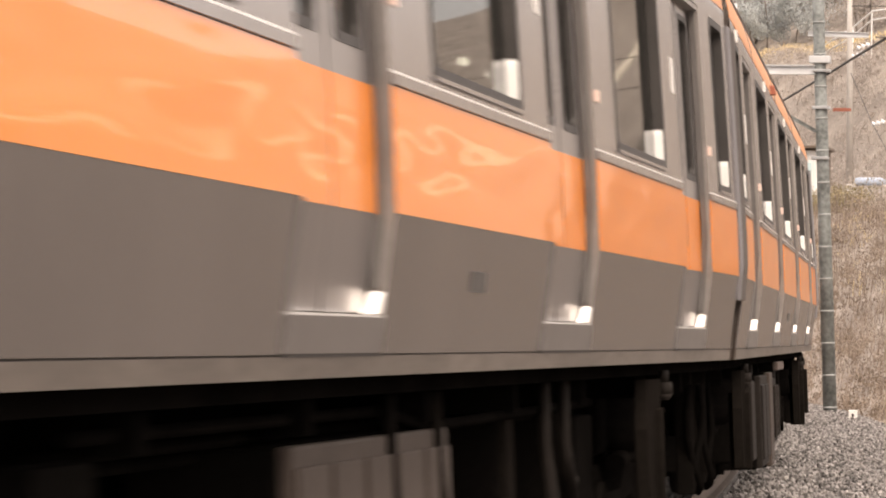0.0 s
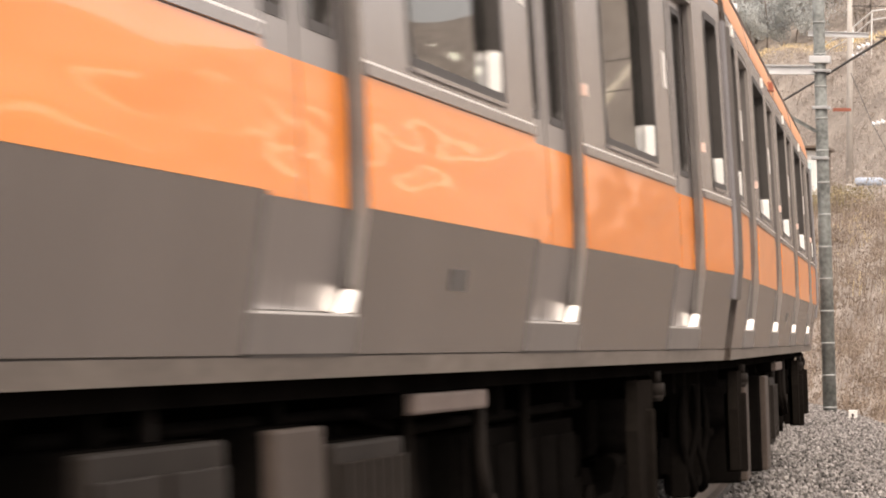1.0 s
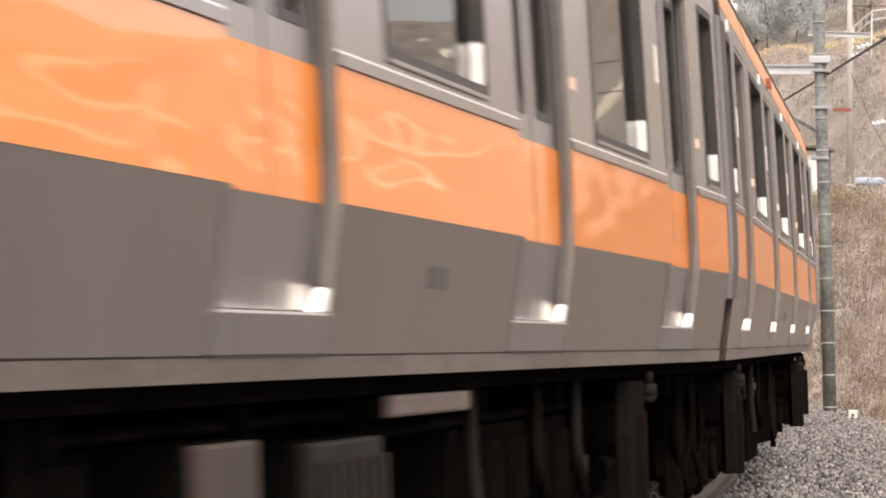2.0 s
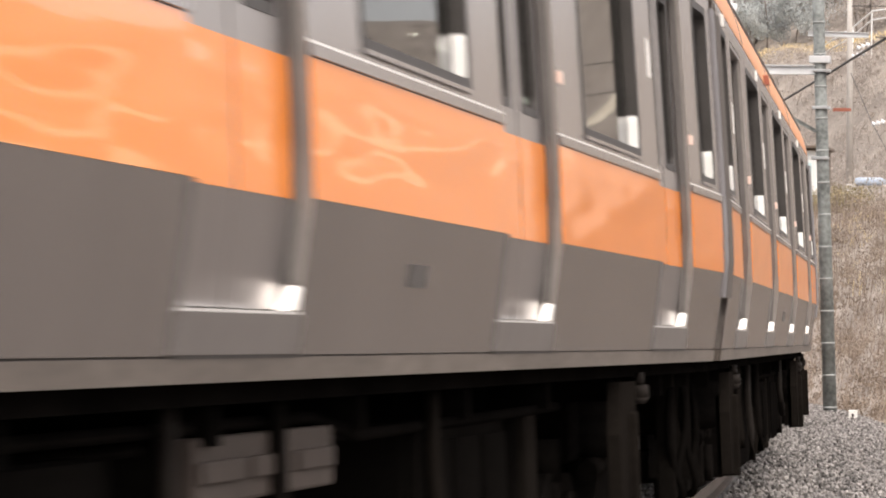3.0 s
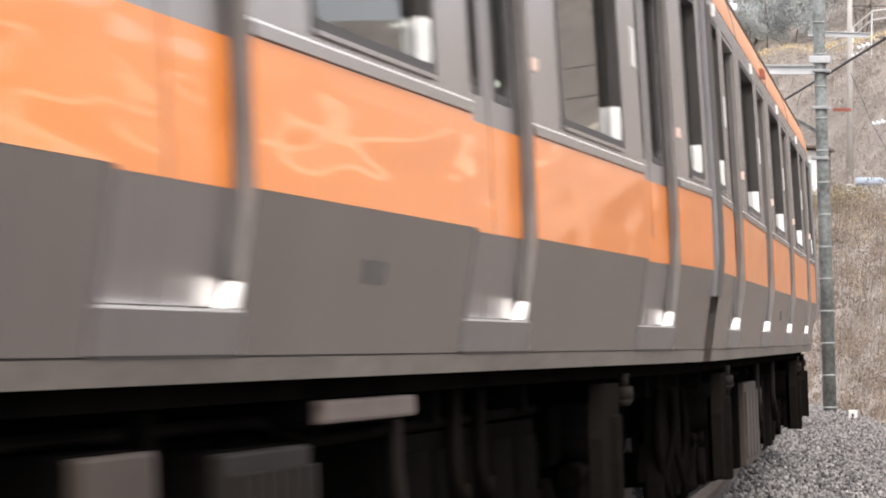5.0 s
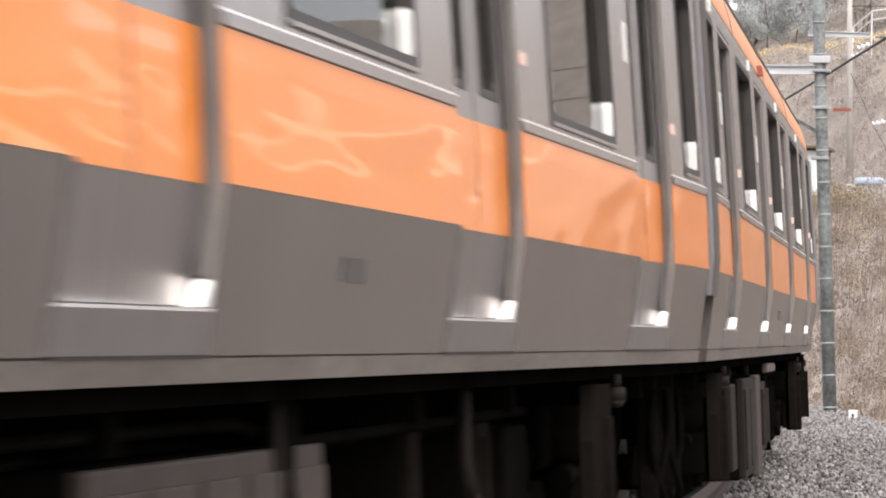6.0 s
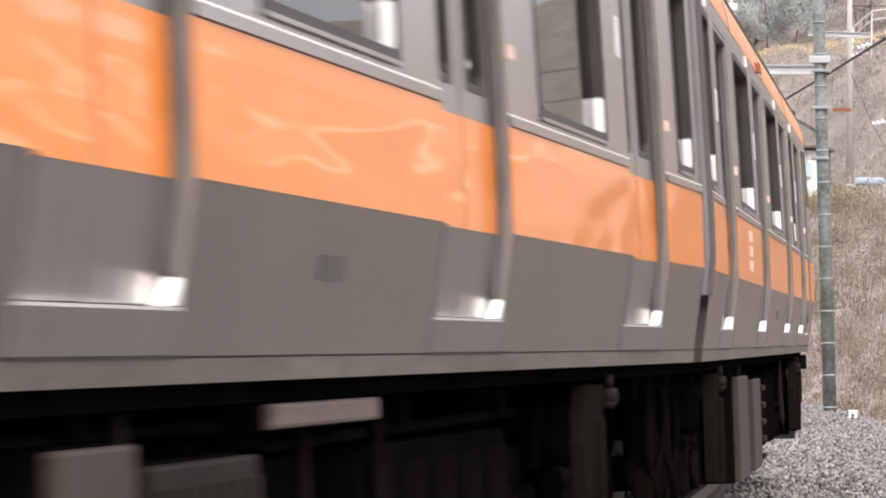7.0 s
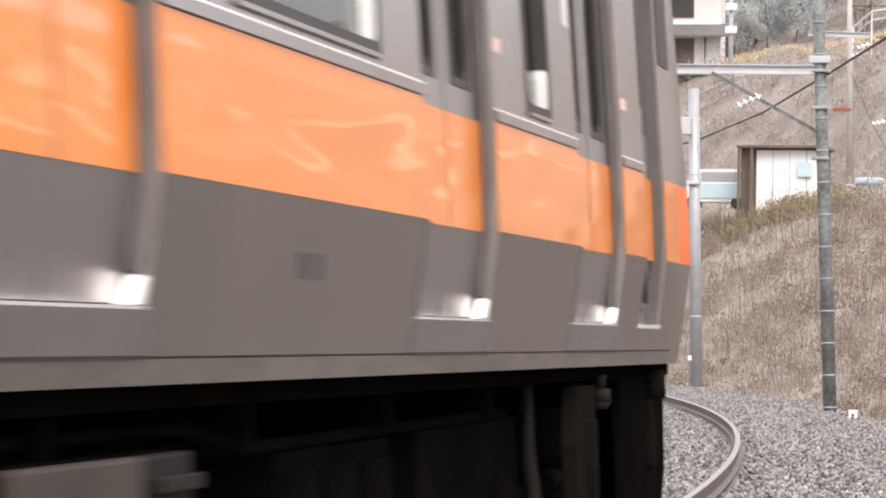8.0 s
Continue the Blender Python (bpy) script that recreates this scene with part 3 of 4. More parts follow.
def equipment(car, u0, u1, z0, z1, s, y, kind, mat, label):
    """A box hung from the floor, its body coloured as in shade, with a cover on its outer face."""
    w = u1 - u0
    key = ("eq", s, round(w, 2), round(z0, 2), round(z1, 2), round(y, 2), kind, mat.name)

    # The body takes the shade-dark colour; only the cover has the box's tone.
    def body():
        bm = bmesh.new()
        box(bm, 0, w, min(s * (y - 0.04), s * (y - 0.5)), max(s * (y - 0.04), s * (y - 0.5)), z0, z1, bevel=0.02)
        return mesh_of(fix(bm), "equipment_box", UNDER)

    def cover():
        bm = bmesh.new()
        box(bm, 0.01, w - 0.01, min(s * y, s * (y - 0.05)), max(s * y, s * (y - 0.05)), z0 + 0.01, z1 - 0.006, bevel=0.012)
        return mesh_of(fix(bm), "cover", mat)

    def hanger():
        return mesh_of(box(bmesh.new(), 0, 0.05, s * (y - 0.3) - 0.1, s * (y - 0.3) + 0.1, z1 - 0.02, 1.07), "hanger", UNDER)
    ob = part("equipment_box", shared(key, body), None, car, label)
    ob.location = (u0, 0, 0)
    part("cover", shared(key + ("cover",), cover), None, ob)

    def piece(name, x, dz, px, pz, deep):
        """A rib, rung or panel on the cover."""
        k = ("piece", name, s, round(y, 2), round(px, 2), round(pz, 2), mat.name)
        me = shared(k, lambda: mesh_of(box(bmesh.new(), -px / 2, px / 2, s * y - deep, s * y + deep, 0, pz, bevel=0.006), name, mat))
        part(name, me, None, ob).location = (x, 0, z0 + dz)
    if kind == "ribbed":
        for i in range(int(w / 0.16)):
            piece("rib", 0.085 + i * 0.16, 0.06, 0.05, z1 - z0 - 0.12, 0.03)
    elif kind == "ladder":
        for i in range(5):
            piece("rung", w / 2, 0.06 + i * 0.125, w - 0.06, 0.04, 0.035)
    elif kind == "latched":
        n = max(1, int(w / 0.55))
        for i in range(n):
            piece("panel", w * (i + 0.5) / n, 0.07, w / n * 0.84, z1 - z0 - 0.14, 0.015)
    for x in (0.08, w - 0.12):
        part("hanger", shared(("hanger", s, round(y, 2), round(z1, 2)), hanger), None, ob).location = (x, 0, 0)
    return ob


# from, to, lowest, top, face, tone (0 shade-dark, 1 shade-dark grey, 2 pale, 3 dull brown, 4 light), how far out
LAYOUTS = (
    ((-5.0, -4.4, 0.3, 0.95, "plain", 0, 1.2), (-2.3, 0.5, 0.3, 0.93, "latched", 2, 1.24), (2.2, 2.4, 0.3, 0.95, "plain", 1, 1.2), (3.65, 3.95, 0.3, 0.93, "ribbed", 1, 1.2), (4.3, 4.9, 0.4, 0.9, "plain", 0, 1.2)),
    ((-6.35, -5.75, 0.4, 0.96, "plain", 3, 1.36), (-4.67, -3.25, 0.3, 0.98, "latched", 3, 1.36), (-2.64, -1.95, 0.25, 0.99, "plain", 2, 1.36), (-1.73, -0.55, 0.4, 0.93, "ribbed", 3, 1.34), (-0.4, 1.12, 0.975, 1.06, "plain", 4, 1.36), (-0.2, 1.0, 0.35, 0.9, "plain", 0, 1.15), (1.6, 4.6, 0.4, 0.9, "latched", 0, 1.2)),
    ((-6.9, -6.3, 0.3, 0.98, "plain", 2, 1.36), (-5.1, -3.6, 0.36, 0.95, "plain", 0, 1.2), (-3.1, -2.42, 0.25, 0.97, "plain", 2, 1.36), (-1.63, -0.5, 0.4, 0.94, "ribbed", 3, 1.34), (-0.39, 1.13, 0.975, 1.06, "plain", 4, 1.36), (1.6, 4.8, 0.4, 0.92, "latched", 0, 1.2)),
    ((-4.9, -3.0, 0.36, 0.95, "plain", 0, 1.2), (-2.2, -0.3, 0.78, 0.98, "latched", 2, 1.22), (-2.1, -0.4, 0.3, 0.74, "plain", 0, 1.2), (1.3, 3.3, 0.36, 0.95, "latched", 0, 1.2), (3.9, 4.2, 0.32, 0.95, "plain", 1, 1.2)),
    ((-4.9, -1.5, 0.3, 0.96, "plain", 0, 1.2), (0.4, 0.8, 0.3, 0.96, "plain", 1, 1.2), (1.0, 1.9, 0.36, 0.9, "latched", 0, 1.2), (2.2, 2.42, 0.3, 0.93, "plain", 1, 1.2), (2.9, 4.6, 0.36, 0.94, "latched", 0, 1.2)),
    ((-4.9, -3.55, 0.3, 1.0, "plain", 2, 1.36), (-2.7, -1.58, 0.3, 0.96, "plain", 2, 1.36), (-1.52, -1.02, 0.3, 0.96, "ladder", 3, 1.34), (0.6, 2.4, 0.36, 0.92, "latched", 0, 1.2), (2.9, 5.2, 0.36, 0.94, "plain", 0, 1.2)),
)


def add_underfloor(car, layout, seed):
    part("floor_plate", shared("floor_plate", lambda: mesh_of(box(bmesh.new(), -9.7, 9.7, -1.3, 1.3, 1.06, 1.125), "floor_plate", UNDER)), None, car, "shade-dark underside of the floor")
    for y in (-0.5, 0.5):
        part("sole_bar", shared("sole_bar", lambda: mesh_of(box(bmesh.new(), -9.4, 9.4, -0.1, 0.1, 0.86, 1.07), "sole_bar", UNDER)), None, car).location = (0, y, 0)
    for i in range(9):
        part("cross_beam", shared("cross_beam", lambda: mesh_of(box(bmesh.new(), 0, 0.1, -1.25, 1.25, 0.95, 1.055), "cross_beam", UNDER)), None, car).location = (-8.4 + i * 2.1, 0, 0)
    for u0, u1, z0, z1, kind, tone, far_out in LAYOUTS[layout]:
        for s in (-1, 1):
            equipment(car, u0, u1, z0, z1, s, far_out, kind, (UNDER, BOX_GREY, BOX_PALE, BOX_DULL, BOX_BRIGHT)[tone], ("shade-dark", "shade-dark grey", "shade-dulled pale", "dull brown", "light grey")[tone] + " underfloor equipment box")
    # Added dark block that closes the see-through gap below the floor.
    part("centre_filler", shared("centre_filler", lambda: mesh_of(box(bmesh.new(), -4.9, 4.9, -0.42, 0.42, 0.38, 0.9, bevel=0.04), "centre_filler", UNDER)), None, car, "shade-dark filler along the middle of the floor")
    for k in range(3):
        for s in (-1, 1):
            part("conduit", shared(("conduit", k, s), lambda: mesh_of(pipe(bmesh.new(), [(-4.6, s * (1.18 - k * 0.12), 1.0 - k * 0.05), (-0.5, s * (1.18 - k * 0.12), 1.0 - k * 0.05), (0.2, s * (1.2 - k * 0.1), 0.93), (4.8, s * (1.2 - k * 0.1), 0.95 - 0.04 * k)], 0.022), "conduit", UNDER)), None, car)
    rnd = random.Random(seed)
    for k in range(4):      # brackets, valves and drain pipes hanging between the boxes
        u, z = rnd.uniform(-5.0, 5.2), rnd.uniform(0.3, 0.75)

        def bracket():
            bm = bmesh.new()
            pipe(bm, [(0, 0, 1.08), (0.01, 0, 0.8), (0.05, -0.02, 0.55), (0.05, -0.02, z)], 0.03)
            return mesh_of(bm, "drain_pipe", (BOX_DULL, BOGIE, BOX_GREY)[k % 3])
        ob = part("drain_pipe", bracket(), None, car)
        ob.location = (u, -1.24, 0)


def add_coupling(car, end):
    def make():
        bm = bmesh.new()
        box(bm, 0.0, 0.42, -0.13, 0.13, 0.62, 0.92, bevel=0.03)
        tube(bm, (-0.9, 0, 0.77), (0.05, 0, 0.77), 0.08)
        return mesh_of(fix(bm), "coupler", BOGIE)

    ob = part("coupler", shared("coupler", make), None, car)
    place = pose(end * 9.6, 0, 0, 0, 0, 0 if end > 0 else 180)
    ob.matrix_basis = place
    for i, y in enumerate((-1.2, -0.85, 0.85, 1.2)):
        me = shared("hose", lambda: mesh_of(pipe(bmesh.new(), [(-0.25 + 0.5 * j / 12, 0.03 * math.sin(j), 0.98 - 0.62 * math.sin(math.pi * j / 12)) for j in range(13)], 0.022), "jumper_cable", UNDER))
        part("jumper_cable", me, None, car).matrix_basis = place @ pose(0, y, 0.02 * (i % 3))
    for y in (-1.15, 1.15):
        me = shared("step", lambda: mesh_of(box(bmesh.new(), -0.14, -0.06, -0.05, 0.05, 0.35, 1.07, bevel=0.01), "step_bracket", BOGIE))
        part("step_bracket", me, None, car).matrix_basis = place @ pose(0, y, 0)


def end_wall(end):
    """The car's end with its gangway opening."""
    bm = bmesh.new()
    zs = [ZB, ZS, Z1, 2.0, 2.6, 3.13, 3.27, EAVE1]
    for s in (-1, 1):
        prof = [(s * half(z), z) for z in zs]
        inner = [(s * 0.42, z) for z in zs]
        for (a, b), (c, d) in zip(zip(prof, prof[1:]), zip(inner, inner[1:])):
            for x in (0, -0.06):
                bm.faces.new([bm.verts.new((x, y, z)) for y, z in (a, b, d, c)])
    for x in (0, -0.06):
        bm.faces.new([bm.verts.new((x, y, z)) for y, z in ((-0.42, 3.1), (0.42, 3.1), (0.42, EAVE1), (-0.42, EAVE1))])
    return mesh_of(fix(bm), "end_wall", RUST)


def hood_mesh(side, mat):
    bm = bmesh.new()
    for s in (side,):
        zs = [1.47 + i * 0.2 for i in range(9)]
        ring = []
        for z in zs:
            h = half(z)
            ring.append([(0.0, s * (h + 0.012), z), (0.08, s * (h + 0.024), z), (0.14, s * (h + 0.002), z), (0.14, s * (h - 0.03), z), (0.08, s * (h - 0.006), z), (0.0, s * (h - 0.02), z)])
        vs = loft(bm, ring)
        bm.faces.new(vs[0])
        bm.faces.new(list(reversed(vs[-1])))
    return mesh_of(fix(bm), "gap_hood", mat)


def gangway_mesh():
    bm = bmesh.new()
    for i in range(3):
        x0 = i * 0.08
        for a, b, c, d in ((-0.55, -0.42, 1.2, 3.15), (0.42, 0.55, 1.2, 3.15), (-0.55, 0.55, 3.05, 3.18), (-0.55, 0.55, 1.15, 1.24)):
            box(bm, x0, x0 + 0.06, a, b, c, d)
    return mesh_of(fix(bm), "gangway_bellows", RUBBER)


def roof_mesh(u0, u1):
    bm = bmesh.new()
    prof = [(half(EAVE1), EAVE1 - 0.008), (half(EAVE1) + 0.014, EAVE1 + 0.012), (half(EAVE1) - 0.02, EAVE1 + 0.035), (1.22, 3.55), (0.95, 3.61), (0.5, 3.66), (0, 3.675)]
    ring = [(y, z) for y, z in prof] + [(-y, z) for y, z in reversed(prof[:-1])]
    ring += [(y * 0.95, z - 0.06) for y, z in reversed(ring)]
    vs = loft(bm, [[(u, y, z) for y, z in ring] for u in (u0, u1)])
    bm.faces.new(vs[0])
    bm.faces.new(list(reversed(vs[1])))
    return mesh_of(fix(bm), "roof", ROOF)


def aircon_mesh():
    bm = bmesh.new()
    box(bm, -1.9, 1.9, -0.95, 0.95, 3.55, 3.95, bevel=0.12)
    for i in range(8):
        box(bm, -1.6 + i * 0.42, -1.4 + i * 0.42, -0.97, 0.97, 3.7, 3.82)
    return mesh_of(fix(bm), "air_conditioner", ROOF)


def interior_mesh(u0, u1):
    bm = bmesh.new()
    box(bm, u0 + 0.07, u1 - 0.07, -1.36, 1.36, 1.24, 1.285, mat=0)
    box(bm, u0 + 0.07, u1 - 0.07, -1.33, 1.33, 3.3, 3.34, mat=1)
    return mesh_of(fix(bm), "interior", [FLOORING, LINING])


def seat_mesh(w):
    bm = bmesh.new()
    for s in (-1, 1):
        box(bm, 0, w, min(s * 0.85, s * 1.36), max(s * 0.85, s * 1.36), 1.6, 1.74, bevel=0.03)
        box(bm, 0, w, min(s * 1.26, s * 1.37), max(s * 1.26, s * 1.37), 1.72, 2.1, bevel=0.03)
    return mesh_of(fix(bm), "bench_seat", SEAT)


def rack_mesh(w):
    bm = bmesh.new()
    for s in (-1, 1):
        for i in range(6):
            tube(bm, (0, s * (1.02 + i * 0.06), 2.95), (w, s * (1.02 + i * 0.06), 2.95), 0.008, n=5)
        for x in (0.02, w - 0.02):
            tube(bm, (x, s * 0.98, 1.7), (x, s * 0.98, 3.3), 0.016, n=6)
    return mesh_of(bm, "luggage_rack", BRIGHT)


def add_stripes(car, gaps, side):
    for u0, u1 in gaps:
        ln = round(u1 - u0, 2)
        for name, mat, a, b, label, nz, proud in (("waist_stripe", ORANGE, Z1, Z2, "glossy orange waist stripe", 5, 0.003), ("belt_rail", STEEL, Z2 + 0.004, Z2 + 0.038, "thin raised belt rail", 1, 0.011)):
            def make():
                bm = strip(bmesh.new(), 0.012, u1 - u0 - 0.012, a, b, side, proud, proud + 0.004, nz=nz)
                if name == "belt_rail":     # sloped top edge in a brighter metal, for the sky it catches
                    strip(bm, 0.012, u1 - u0 - 0.012, b, b + 0.01, side, 0.006, 0.01, mat=1, nz=1)
                return mesh_of(fix(bm), name, [mat, BRIGHT])
            ob = part(name, shared((name, ln, side), make), None, car, label)
            ob.location = (u0, 0, 0)


def build_car(kind, seed, layout):
    car = new("train_car")
    if kind == "cab":
        centres = [-1.5 * PITCH_D - 0.044, -0.5 * PITCH_D - 0.044, 0.5 * PITCH_D - 0.044, 0.5 * PITCH_D + 3.57 - 0.044]
        ends = (-9.75, 8.85)
    else:
        centres = [(-1.5 + i) * PITCH_D for i in range(4)]
        ends = (-9.75, 9.75)
    tagged(car, "stainless steel rear cab car with orange waist stripe" if kind == "cab" else "stainless steel commuter train car with orange waist stripe", "train car", "cars of the train")
    doors = [(c - DOOR_W / 2, c + DOOR_W / 2) for c in centres]
    wins = [(d[1] + 0.82, e[0] - 0.72, WIN0, WIN1) for d, e in zip(doors, doors[1:])]
    wins.insert(0, (ends[0] + 0.28, doors[0][0] - 0.62, WIN0, WIN1))
    if kind != "cab":
        wins.append((doors[3][1] + 0.62, ends[1] - 0.28, WIN0, WIN1))
    for side in (1, -1):
        me = shared(("flank", kind, side), lambda: flank(doors, wins, ends[0], ends[1], side, [(7.5, 8.29)] if kind == "cab" else ()))
        part("flank", me, None, car, "brushed stainless body side")
        ln = shared(("sill", kind, side), lambda: mesh_of(fix(strip(bmesh.new(), ends[0], ends[1], ZB, ZJ - 0.006, side, 0.004, 0.06, nz=1)), "side_sill", SILL_STEEL))
        part("side_sill", ln, None, car, "dusty beige side sill")
        part("joint", shared(("joint", kind, side), lambda: mesh_of(fix(strip(bmesh.new(), ends[0], ends[1], ZJ - 0.007, ZJ + 0.001, side, -0.01, 0.02, nz=1)), "joint", RUBBER)), None, car)
        part("eaves_stripe", shared(("eaves", kind, side), lambda: mesh_of(fix(strip(bmesh.new(), ends[0] + 0.02, ends[1] - 0.02, EAVE0, EAVE1 - 0.02, side, 0.003, 0.006, nz=5)), "eaves_stripe", ORANGE_TOP)), None, car, "orange stripe below the gutter")
        for a, b in doors:
            add_door(car, a, b, side)
        for i, w in enumerate(wins):
            add_window(car, *w, side, split=False)
        cuts = [ends[0]] + [v for d in doors for v in d] + [7.5 if kind == "cab" else ends[1]]
        add_stripes(car, [(cuts[i], cuts[i + 1]) for i in range(0, len(cuts), 2)], side)
        for a, b in doors:
            ob = part("side_lamp", shared(("lamp", side), lambda: mesh_of(fix(strip(bmesh.new(), -0.016, 0.016, 2.24, 2.29, side, 0.02, 0.025, nz=1)), "side_lamp", LAMP_RED)), None, car, "small salmon indicator lamp")
            ob.location = (b + 0.09, 0, 0)
            ob = part("notice_plate", shared(("plate", side), lambda: mesh_of(fix(strip(bmesh.new(), -0.06, 0.06, 2.48, 2.66, side, 0.003, 0.005, nz=1)), "notice_plate", PLASTER)), None, car, "small white notice plate")
            ob.location = (a - 0.16, 0, 0)
            ob = part("side_light", shared(("tag", side), lambda: mesh_of(fix(strip(bmesh.new(), -0.025, 0.025, 3.07, 3.14, side, 0.016, 0.02, nz=1)), "side_light", WHITE)), None, car, "small white side light below the eaves")
            ob.location = (a - 0.93, 0, 0)
        for u in (-6.2, -1.25, 3.7):
            ob = part("eaves_joint", shared(("ejoint", side), lambda: mesh_of(fix(strip(bmesh.new(), -0.02, 0.02, EAVE0, EAVE1 - 0.02, side, 0.008, 0.008, nz=4)), "eaves_joint", JAMB)), None, car)
            ob.location = (u, 0, 0)
        ob = part("marker_lamp", shared(("marker", side), lambda: mesh_of(fix(strip(bmesh.new(), -0.07, 0.07, 3.16, 3.23, side, 0.04, 0.05, nz=1)), "marker_lamp", CLAY)), None, car, "small red-brown lamp on the eaves stripe")
        ob.location = (-2.2, 0, 0)
        ob = part("cover_plate", shared(("cover", side), lambda: mesh_of(fix(strip(bmesh.new(), -0.16, 0.16, 1.39, 1.46, side, 0.004, 0.006, nz=1)), "cover_plate", PLATE)), None, car, "small grey cover plate")
    part("roof", shared(("roof", kind), lambda: roof_mesh(ends[0], ends[1])), None, car, "grey arched roof with gutter")
    part("air_conditioner", shared("aircon", aircon_mesh), None, car)
    part("interior", shared(("interior", kind), lambda: interior_mesh(*ends)), None, car, "interior floor and ceiling")
    for d, e in zip(doors, doors[1:]):
        w = e[0] - d[1] - 0.3
        for nm, f in (("bench_seat", seat_mesh), ("luggage_rack", rack_mesh)):
            ob = part(nm, shared((nm, round(w, 2)), lambda: f(w)), None, car)
            ob.location = (d[1] + 0.15, 0, 0)
    for i in range(12):
        for y in (-0.62, 0.62):
            me = shared("ceiling_lamp", lambda: mesh_of(box(bmesh.new(), -0.11, 0.11, -0.035, 0.035, 3.255, 3.3, bevel=0.012), "ceiling_lamp", LAMP_WHITE))
            part("ceiling_lamp", me, None, car, "lit white ceiling lamp").location = (-8.6 + i * 1.5, y, 0)
    for u in (-6.9, 6.9):
        add_bogie(car, u)
    add_underfloor(car, layout, seed)
    for end in ((-1,) if kind == "cab" else (-1, 1)):
        add_coupling(car, end)
        used = set()
        for nm, f in (("end_wall", lambda: end_wall(1)), ("gap_hood", lambda: hood_mesh(1, HOOD if end > 0 else HOOD_SHADED)), ("gap_hood", lambda: hood_mesh(-1, HOOD if end > 0 else HOOD_SHADED)), ("gangway_bellows", gangway_mesh)):
            key = nm if nm != "gap_hood" else (nm, nm in used, end)
            used.add(nm)
            ob = part(nm, shared(key, f), None, car, {"gap_hood": "grey rubber hood over the gap between cars"}.get(nm, ""))
            ob.location = (end * 9.75, 0, 0)
            ob.rotation_euler = (0, 0, 0 if end > 0 else math.pi)
    if kind == "cab":
        add_cab(car)
    return car


def add_cab(car):
    """The rounded, raked front with windscreen, lamps, crew doors and skirt."""
    zs = [ZB, ZS, Z1, 1.8, Z2, 2.2, 2.5, 2.8, 3.0, 3.13, 3.25, EAVE1, 3.52]

    def nose(z):
        return 9.95 - max(0, z - 1.85) * 0.36 - max(0, 1.5 - z) * 0.25

    def ring(z):
        h, tip = half(min(z, EAVE1)), nose(z)
        pts = []
        for i in range(25):
            a = math.pi * (i / 24 - 0.5)
            c, s = math.cos(a), math.sin(a)
            x = 8.85 + (tip - 8.85) * abs(c) ** 0.36
            pts.append((x, h * math.copysign(abs(s) ** 0.45, s), z))
        return pts
    bm = bmesh.new()
    loft(bm, [ring(z) for z in zs], close=False, smooth=True)
    bm.faces.ensure_lookup_table()
    for i, f in enumerate(bm.faces):
        j = i // 24
        z = (zs[j] + zs[j + 1]) / 2
        f.material_index = 1 if Z1 < z < Z2 else 0
    part("cab_front", fix(bm), [STEEL, ORANGE_CAB], car, "rounded stainless cab front with orange band")
    bm = bmesh.new()
    loft(bm, [[(x, y * k, 3.52 + (1 - k) * 0.16) for x, y, z in ring(3.52)] for k in (1, 0.6, 0.01)], close=False, smooth=True)
    part("cab_roof", fix(bm), ROOF, car)
    bm = bmesh.new()
    vs = []
    for z in (2.3, 2.5, 2.75, 3.05):
        r = ring(z)
        vs.append([(p[0] + 0.012 * math.cos(math.pi * (i / 24 - 0.5)), p[1] * 1.004, z) for i, p in enumerate(r) if 3 < i < 21])
    loft(bm, vs, close=False, smooth=True)
    part("windscreen", fix(bm), RUBBER, car, "dark windscreen")
    for s in (-1, 1):
        bm = bmesh.new()
        strip(bm, 8.36, 8.76, 2.55, 3.08, s, 0.006, 0.01)
        part("cab_window", fix(bm), RUBBER, car, "dark narrow cab side window")
        bm = bmesh.new()
        for a, b in ((7.505, 7.54), (8.25, 8.285)):
            strip(bm, a, b, ZS + 0.01, DOOR_TOP, s, -0.012, 0.05)
        door = part("crew_door", fix(bm), SEAL, car, "narrow recessed crew door with dark seals")
        part("leaf", fix(strip(bmesh.new(), 7.54, 8.25, ZS + 0.01, DOOR_TOP, s, -0.058, 0.03)), DOOR_STEEL, door)
        part("waist_stripe", fix(strip(bmesh.new(), 7.56, 8.23, Z1, Z2, s, -0.054, 0.003)), ORANGE, door, "orange stripe across the crew door")
        part("sill", fix(strip(bmesh.new(), 7.5, 8.29, ZS - 0.012, ZS + 0.006, s, 0.006, 0.06, nz=1)), BRIGHT, door)
        part("handrail", tube(bmesh.new(), (7.62, -s * (half(1.7) - 0.03), 1.4), (7.62, -s * (half(1.9) - 0.03), 2.3), 0.014), SEAL, door)
        part("crew_window", fix(strip(bmesh.new(), 7.68, 8.12, 2.2, 2.95, s, -0.054, 0.003)), RUBBER, door, "dark crew door window")
        for z in (1.36, 1.42, 1.48):
            part("foothold", fix(strip(bmesh.new(), 7.86, 7.98, z, z + 0.025, s, -0.05, 0.006, nz=1)), RUBBER, door)
        part("waist_stripe", fix(strip(bmesh.new(), 8.3, 8.84, Z1, Z2, s, 0.003, 0.006)), ORANGE, car, "orange stripe beside the cab")
    for z in (1.68, 1.775, 1.87):
        bm = bmesh.new()
        strip(bm, -5.25, -4.75, z, z + 0.07, 1, 0.006, 0.003, nz=1)
        part("lettering_bar", fix(bm), STICKER, car, "pale unreadable lettering on the stripe")
    bm = bmesh.new()
